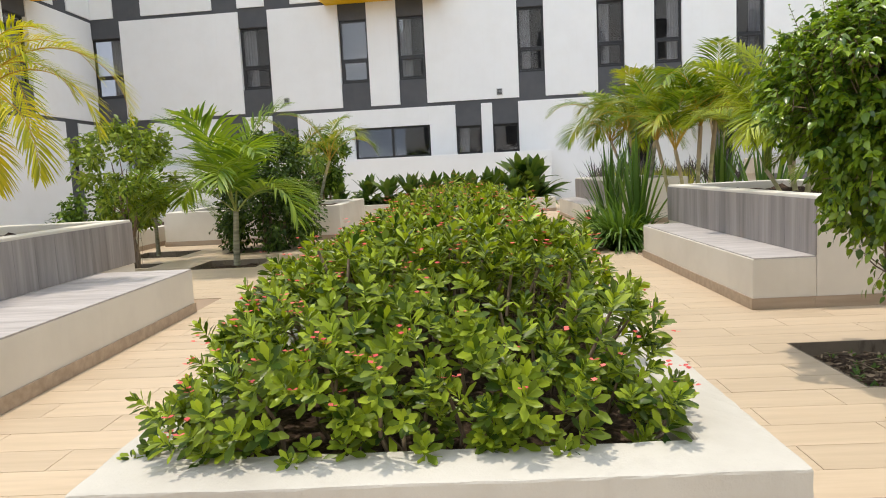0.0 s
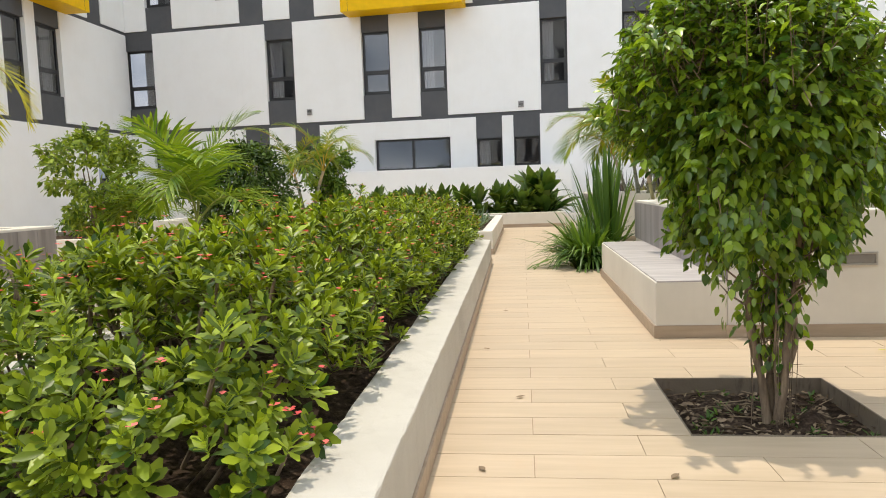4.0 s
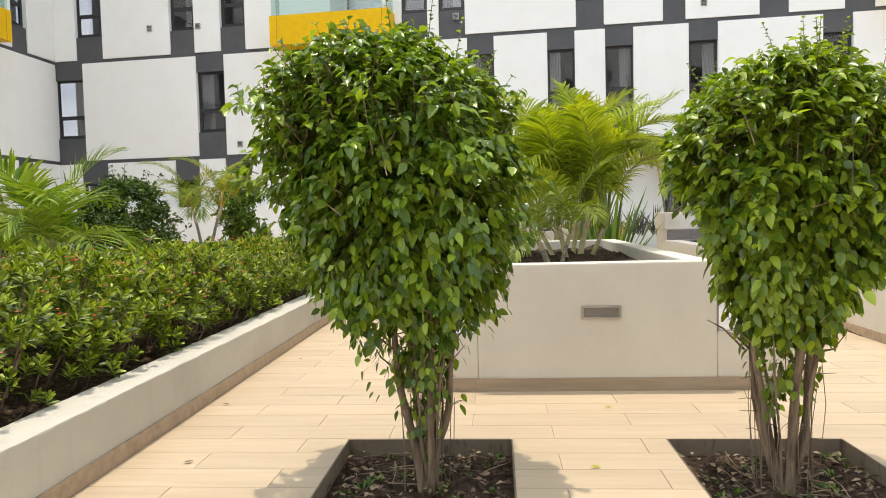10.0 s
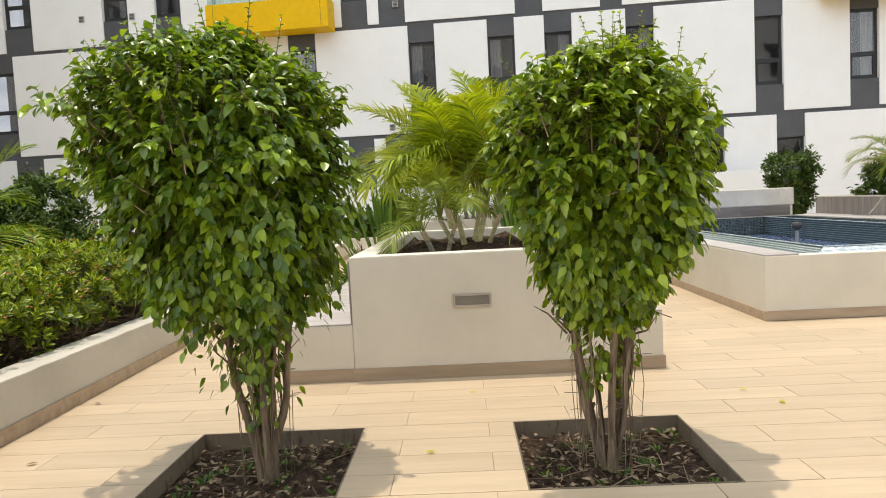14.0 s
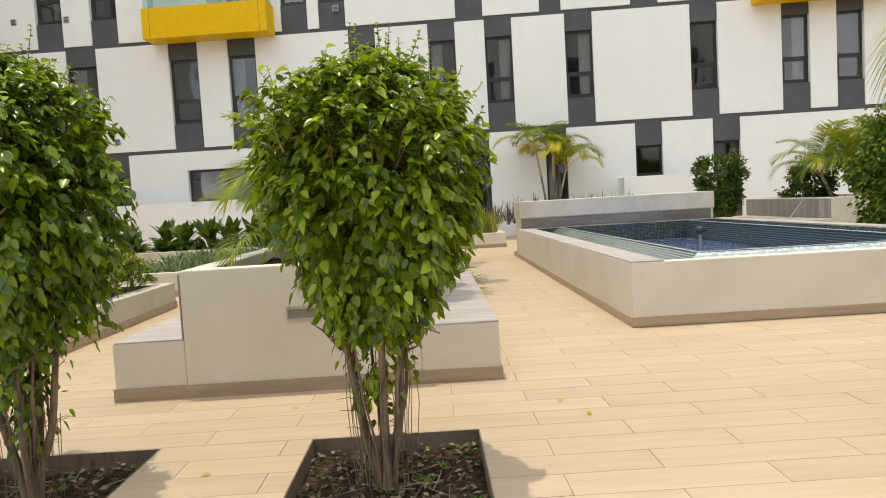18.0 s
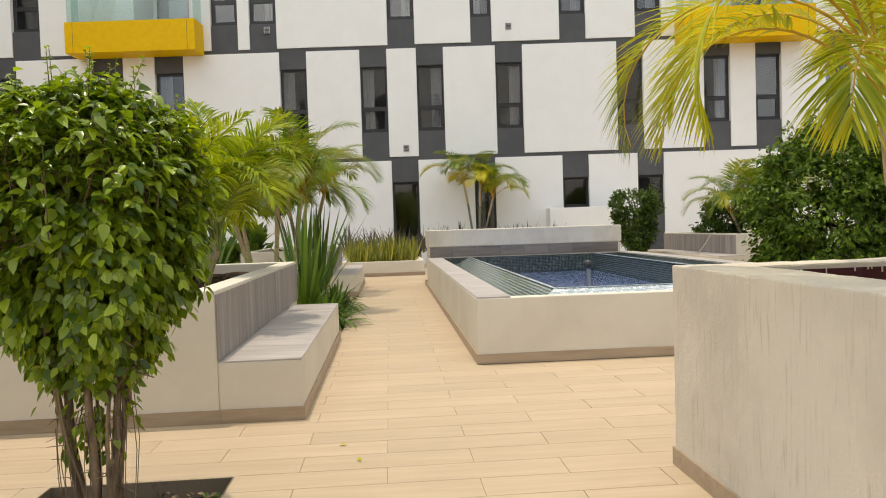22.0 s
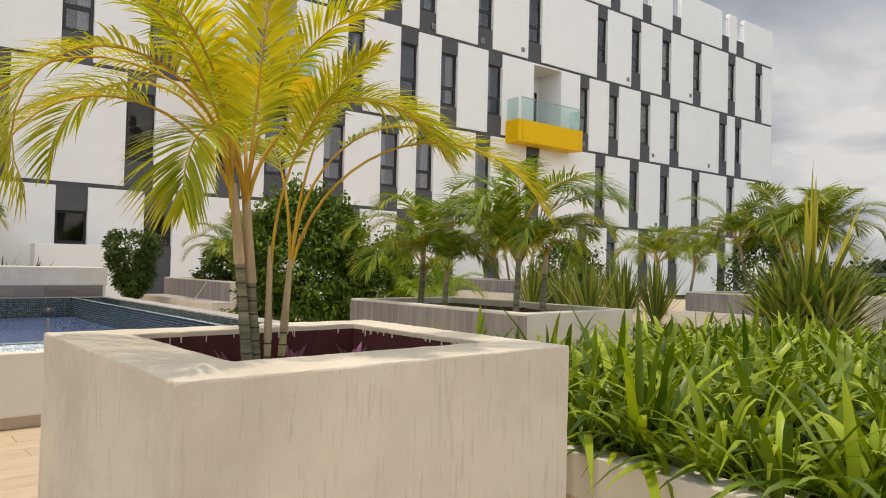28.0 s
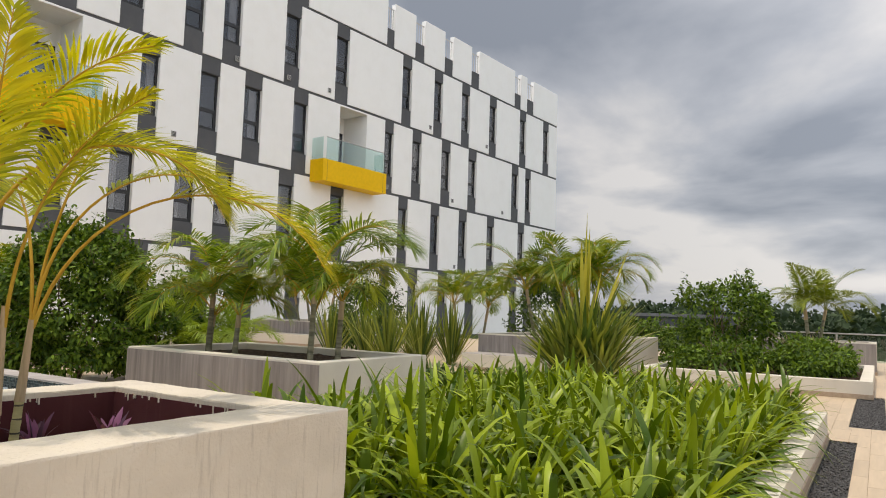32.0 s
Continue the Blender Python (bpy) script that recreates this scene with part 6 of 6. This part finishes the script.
def spiky(at, n, length, width, label, seed, mat=None, lift=66, droop=0.25, name="spiky_plant", spread=0.08):
    rng = np.random.default_rng(seed)
    st = Strips()
    tuft(st, rng, (0, 0, 0), n, length, width, lift, droop, 0, 5, spread, 0.45, 0.35)
    ob = solid(name, st.mesh("blades", [mat or L_SPIKY]), None, label, "plant")
    ob.location = at
    return ob


for i, (x, y, n, ln) in enumerate(((2.5, 10.9, 420, 1.3), (2.55, 13.1, 180, 1.1), (5.15, 10.9, 170, 0.92), (5.15, 12.9, 150, 0.85))):
    spiky((x, y, -0.05), n, ln, 0.045, "clump of long dark green blades in a floor pit", 100 + i, L_GRASS, 62, 0.6, "iris_clump", 0.2)
    spiky((x + 0.3 * (1 if x < 4 else -1), y + 0.25, -0.05), 46, 1.95, 0.062, "upright sword-leaved plant behind a grass clump", 110 + i, L_GRASS, 80, 0.12, "sword_plant", 0.06)
YBLADE = leaf_mat("yellow_blade", (0.36, 0.36, 0.05), (0.66, 0.58, 0.09), 0.4, 0.25)
rng = np.random.default_rng(120)
sp = thing("screw_pine", (20.6, 5.75, 0), "large variegated screw pine with yellow-edged blades", "plant")
for q, (hx_, hy_, hz_) in enumerate(((0, 0, 0.35), (-0.3, 0.25, 0.25), (0.25, -0.3, 0.3), (0.1, 0.4, 0.15), (-0.2, -0.4, 0.15))):
    st = Strips()
    st.tube([(hx_ * 0.6, hy_ * 0.6, -0.05), (hx_, hy_, hz_)], [0.06, 0.05], 8)
    part("stem", st.mesh("stem", [BARK]), None, sp)
    st = Strips()
    tuft(st, rng, (hx_, hy_, hz_), 90, 1.75 if q else 2.3, 0.08, 64, 0.2, 0, 5, 0.1, 0.45, 0.35)
    tagged(part("foliage", st.mesh("foliage", [L_SPIKY]), None, sp), kind="stuff")
st = Strips()
tuft(st, rng, (0, 0, 0.5), 11, 3.0, 0.10, 84, 0.02, 0, 5, 0.12, 0.55, 0.35)
tagged(part("new_growth", st.mesh("new_growth", [YBLADE]), None, sp, "tall yellow shoots"), kind="stuff")
for i, (x, y) in enumerate(((23.2, 13.3), (23.9, 11.9), (24.4, 11.2), (23.4, 14.9), (25.8, 13.6), (22.4, 12.0))):
    spiky((x, y, 0), 95, 1.95, 0.055, "variegated screw pine with yellow-edged blades", 130 + i, None, 75, 0.1, "screw_pine", 0.12)
for i, (x, y) in enumerate(((2.2, 21.7), (1.5, 21.3), (0.8, 21.5), (1.9, 22.4), (-0.3, 21.6), (-1.6, 21.4), (-3.0, 21.8), (0.2, 21.2), (-0.9, 21.3), (-2.3, 21.3), (1.1, 22.3), (-3.9, 21.4))):
    rng = np.random.default_rng(140 + i)
    st = Strips()
    big = 1.5 if i in (0, 3) else 1.05
    tuft(st, rng, (0, 0, 0), 46, 0.85 * big, 0.2 * big, 52, 0.45, 0, 4, 0.25, 0.55, 0.2)
    tuft(st, rng, (0, 0, 0.35 * big), 30, 0.8 * big, 0.2 * big, 66, 0.3, 0, 4, 0.15, 0.55, 0.2)
    ob = solid("philodendron", st.mesh("philodendron", [leaf_mat("big_leaf", (0.035, 0.085, 0.018), (0.16, 0.22, 0.04), 0.35, 0.25)] if i == 0 else [bpy.data.materials["big_leaf"]]), None, "large-leaved glossy philodendron in a low planter", "plant", "philodendrons")
    ob.location = (x, y, 0.3)
spiky((-0.9, 12.2, 0.0), 40, 0.9, 0.03, "thin reddish upright blades beyond the hedge", 150, leaf_mat("red_blade", (0.12, 0.06, 0.05), (0.30, 0.14, 0.10), 0.5, 0.2), 74, 0.1, "cordyline", 0.3)
rng = np.random.default_rng(160)
st = Strips()
for x, y in ((7.98, 3.28), (8.7, 3.4), (9.0, 3.7), (9.2, 4.1), (8.2, 4.2), (8.9, 4.25), (8.1, 3.5), (9.25, 3.35), (8.55, 4.3), (8.55, 3.15), (8.85, 3.2), (7.97, 4.0)):
    tuft(st, rng, (x, y, 0.85), 12, 0.24, 0.045, 64, 0.25, 0, 4, 0.03)
solid("purple_ground_cover", st.mesh("purple_ground_cover", [L_PURPLE]), None, "purple striped ground-cover plants in a tall planter", "plant", kind="stuff")

# ---- terrace edge and distance ----
rail = thing("edge_railing", (37.5, 4.0, 0), "thin metal and glass railing along the terrace edge", "railing")
for k in range(10):
    part("post", boxed(-0.03, 0.03, -8.03 + k * 2.0, -7.97 + k * 2.0, 0, 1.1), STEEL, rail)
for k in range(9):
    g = part("glass_panel", boxed(-0.008, 0.008, -7.95 + k * 2.0, -6.05 + k * 2.0, 0.1, 1.04), RAILGLASS, rail)
    g.visible_shadow = False
part("handrail", boxed(-0.035, 0.035, -8.05, 10.05, 1.1, 1.15, 0.008), STEEL, rail)
for i, (x, y, w, d, h, z, col) in enumerate(((150, 42, 26, 14, 5.5, -6, 0), (120, 26, 14, 10, 7.4, -6, 1), (420, 12, 14, 12, 9.5, -6, 2), (260, 30, 20, 12, 8.0, -6, 0))):
    hs = thing("far_house", (x, y, z), ("grey flat-roofed", "dark low", "cream red-roofed")[col] + " house far beyond the terrace", "house")
    part("wall", boxed(-d / 2, d / 2, -w / 2, w / 2, 0, h), (ROUGH, GREY, WHITE)[col], hs)
    if col == 2:
        bm = bmesh.new()
        vs = [bm.verts.new(p) for p in ((-d / 2 - 0.5, -w / 2 - 0.5, h), (d / 2 + 0.5, -w / 2 - 0.5, h), (d / 2 + 0.5, w / 2 + 0.5, h), (-d / 2 - 0.5, w / 2 + 0.5, h), (0, -w / 4, h + 2.2), (0, w / 4, h + 2.2))]
        for q in ((0, 1, 4), (1, 2, 5, 4), (2, 3, 5), (3, 0, 4, 5), (3, 2, 1, 0)):
            bm.faces.new([vs[a] for a in q])
        part("roof", bm, plain("red_roof", (0.42, 0.10, 0.05), 0.8), hs, "red tiled roof")
    else:
        part("roof", boxed(-d / 2 - 0.4, d / 2 + 0.4, -w / 2 - 0.4, w / 2 + 0.4, h, h + 0.5), plain("grey_roof", (0.16, 0.16, 0.165), 0.8), hs, "grey flat roof")
    for k in range(4):
        wy = -w / 2 + (k + 0.5) * w / 4
        part("window", boxed(-d / 2 - 0.05, -d / 2 + 0.05, wy - 0.8, wy + 0.8, h * 0.5, h * 0.5 + 1.4), BLACK, hs)

# woods on the skyline
rng = np.random.default_rng(300)
L_FAR = leaf_mat("far_tree_leaf", (0.02, 0.04, 0.02), (0.055, 0.085, 0.035), 0.8, 0.1)
st = Strips()
for k in range(420):
    ang = rng.uniform(-0.35, 0.75)
    d = rng.uniform(170, 420)
    c = np.array([d * math.cos(ang), d * math.sin(ang), -6.0])
    hgt, rad = rng.uniform(6.5, 11.5) * (0.8 + d / 900), rng.uniform(3, 6.5)
    n = 100
    v = unit(rng.normal(size=(n, 3)))
    p = c + np.array([0, 0, hgt * 0.62]) + v * np.array([rad, rad, hgt * 0.42]) * rng.uniform(0.6, 1.05, (n, 1))
    w = unit(rng.normal(size=(n, 3)))
    st.blades(p, w, unit(np.cross(w, rng.normal(size=(n, 3)))), rng.uniform(0.9, 2.0, n), rng.uniform(0.8, 1.7, n), 0.2, 2, 0.3, 0.5)
tagged(solid("far_woods", st.mesh("far_woods", [L_FAR]), None, "dark green woods along the skyline", "trees"), kind="stuff")

# ---- tree pits, gravel ----
EDGE = plaster("stained_edge", (0.25, 0.20, 0.145), (0.07, 0.052, 0.038), 0.8, 0.6, (20, 20, 6))
DRY = leaf_mat("dry_leaf", (0.08, 0.055, 0.038), (0.40, 0.30, 0.20), 0.9, 0.05, None, 0.05)
for i, r in enumerate(PITS):
    c = ((r[0] + r[1]) / 2, (r[2] + r[3]) / 2)
    root = thing("tree_pit", (*c, 0), "square tree pit of dark soil with a stained concrete edge", "tree pit", "tree pits", "structure")
    hx_, hy_ = (r[1] - r[0]) / 2, (r[3] - r[2]) / 2
    part("edging", ring(bmesh.new(), (-hx_, hx_, -hy_, hy_), (-hx_ + 0.008, hx_ - 0.008, -hy_ + 0.008, hy_ - 0.008), -0.16, 0.002), EDGE, root)
    soil(root, (-hx_ + 0.004, hx_ - 0.004, -hy_ + 0.004, hy_ - 0.004), -0.1, 200 + i, 0.022)
    rng = np.random.default_rng(220 + i)
    n = 420 if i < 2 else 40
    st = Strips()
    p = np.stack([rng.uniform(-hx_ + 0.04, hx_ - 0.04, n), rng.uniform(-hy_ + 0.04, hy_ - 0.04, n), rng.uniform(-0.085, -0.055, n)], 1)
    a = rng.uniform(0, 6.28, n)
    w = unit(np.stack([np.cos(a), np.sin(a), rng.normal(0.1, 0.25, n)], 1))
    st.blades(p, w, sides_of(w, rng, 0.5), rng.uniform(0.025, 0.06, n), rng.uniform(0.012, 0.03, n), 0.1, 2, 0.4, 0.45)
    for _ in range(36 if i < 2 else 4):
        b = np.array([rng.uniform(-hx_ + 0.1, hx_ - 0.1), rng.uniform(-hy_ + 0.1, hy_ - 0.1), -0.07])
        d = rng.normal(0, 0.09, 3) * np.array([1, 1, 0.12])
        st.tube([b, b + d, b + d * 2 + rng.normal(0, 0.01, 3)], [0.004, 0.0035, 0.002], 4)
    tagged(part("litter", st.mesh("litter", [DRY]), None, root, "dry leaves and twigs"), kind="stuff")
    if i < 2:
        g = Strips()
        for _ in range(26):
            q = (rng.uniform(-hx_ + 0.05, hx_ - 0.05), rng.uniform(-hy_ + 0.05, hy_ - 0.05), -0.09)
            tuft(g, rng, q, 7, 0.06, 0.018, 45, 0.2, 0, 2, 0.015, 0.5)
        tagged(part("weeds", g.mesh("weeds", [L_GRASS]), None, root, "small green weeds"), kind="stuff")

STONE = plain("dark_gravel", (0.075, 0.073, 0.072), 0.8, var=0.7, scale=30)
for i, r in enumerate(GRAVEL):
    rng = np.random.default_rng(240 + i)
    n = 2600
    c = np.stack([rng.uniform(r[0] + 0.02, r[1] - 0.02, n), rng.uniform(r[2] + 0.02, r[3] - 0.02, n), rng.uniform(-0.035, -0.005, n)], 1)
    oct_ = np.array([(1, 0, 0), (0, 1, 0), (-1, 0, 0), (0, -1, 0), (0, 0, 0.7), (0, 0, -0.7)], float)
    s = rng.uniform(0.01, 0.022, (n, 1, 1)) * rng.uniform(0.7, 1.3, (n, 6, 1))
    vs = (c[:, None] + oct_[None] * s).reshape(-1, 3)
    tri = np.array([(0, 1, 4), (1, 2, 4), (2, 3, 4), (3, 0, 4), (1, 0, 5), (2, 1, 5), (3, 2, 5), (0, 3, 5)])
    fs = (tri[None] + (np.arange(n) * 6)[:, None, None]).reshape(-1, 3)
    me = bpy.data.meshes.new("gravel")
    me.from_pydata(vs.tolist(), [], fs.tolist())
    me.materials.append(STONE)
    tagged(new("gravel", me), "strip of dark grey gravel set in the floor", "gravel", "", "stuff")
    solid("gravel_bed", boxed(r[0], r[1], r[2], r[3], -0.06, -0.028), STONE, "dark bed under the gravel", kind="structure")

# leaves fallen on the floor
rng = np.random.default_rng(260)
for x, y in ((5.75, 5.3), (3.75, 4.35), (1.45, 4.4), (1.25, 5.6), (1.3, 3.4), (5.9, 4.95), (1.3, 7.2), (2.1, 3.3), (4.0, 5.5)):
    st = Strips()
    a = rng.uniform(0, 6.28)
    w = np.array([[math.cos(a), math.sin(a), 0.02]])
    st.blades([(0, 0, 0)], w, sides_of(w, rng), 0.06, 0.028, -0.05, 3, 0.25, 0.45)
    ob = solid("fallen_leaf", st.mesh("fallen_leaf", [DRY if x < 3 else L_YELLOW]), None, "dry fallen leaf on the tiled floor", "leaf", "fallen leaves")
    ob.location = (x, y, 0.008)

# ---- floor planks ----
TW, TL, TY, TX, J = 0.2555, 1.0045, 4.07, 5.56, 0.004
BLOCKED = [(-1.15, 0.95, 2.05, 11.3), (2.53, 5.45, 5.96, 10.35), (2.6, 5.45, 15.1, 19.4), (-6.4, -2.77, 2.0, 7.75), (7.72, 9.6, 2.9, 4.55), (6.96, 11.75, 7.62, 17.5), (13.1, 15.35, 6.13, 9.78), (10.35, 17.92, 1.245, 5.6)]


def cut(rect, holes):
    """The rectangle less the holes, as rectangles."""
    out = [rect]
    for h in holes:
        nxt = []
        for a0, a1, b0, b1 in out:
            if h[0] >= a1 or h[1] <= a0 or h[2] >= b1 or h[3] <= b0:
                nxt.append((a0, a1, b0, b1))
                continue
            if b0 < h[2]:
                nxt.append((a0, a1, b0, h[2]))
            if h[3] < b1:
                nxt.append((a0, a1, h[3], b1))
            m0, m1 = max(b0, h[2]), min(b1, h[3])
            if a0 < h[0]:
                nxt.append((a0, h[0], m0, m1))
            if h[1] < a1:
                nxt.append((h[1], a1, m0, m1))
        out = nxt
    return out


near, far_v, far_f = 0, [], []
plank_cache = {}
for j in range(-62, 98):
    y0, y1 = TY + TW * j, TY + TW * (j + 1)
    if y1 > 27.0:
        break
    shift = TX + (0 if j % 2 else TL / 2)
    for i in range(-21, 35):
        x0, x1 = shift + TL * i, shift + TL * (i + 1)
        for a0, a1, b0, b1 in cut((x0 + J / 2, x1 - J / 2, y0 + J / 2, y1 - J / 2), [h for h in HOLES + BLOCKED if h[0] < x1 and h[1] > x0 and h[2] < y1 and h[3] > y0]):
            if a1 - a0 < 0.01 or b1 - b0 < 0.01:
                continue
            if 0.9 < x0 and x1 < 9.2 and 2.75 < y0 and y1 < 7.4 and near < 300:
                key = (round(a1 - a0, 3), round(b1 - b0, 3))
                if key not in plank_cache:
                    plank_cache[key] = mesh_from("plank_tile", boxed(0, key[0], 0, key[1], -0.008, 0.0), TILE)
                part("plank_tile", plank_cache[key], TILE, floor, "", Matrix.Translation((a0, b0, 0)))
                near += 1
            else:
                k = len(far_v)
                far_v += [(a0, b0, 0), (a1, b0, 0), (a1, b1, 0), (a0, b1, 0), (a0, b0, -0.005), (a1, b0, -0.005), (a1, b1, -0.005), (a0, b1, -0.005)]
                far_f += [(k, k + 1, k + 2, k + 3), (k, k + 4, k + 5, k + 1), (k + 1, k + 5, k + 6, k + 2), (k + 2, k + 6, k + 7, k + 3), (k + 3, k + 7, k + 4, k)]
me = bpy.data.meshes.new("plank_tiles")
me.from_pydata(far_v, [], far_f)
me.materials.append(TILE)
tagged(part("plank_tiles", me, TILE, floor), kind="stuff")
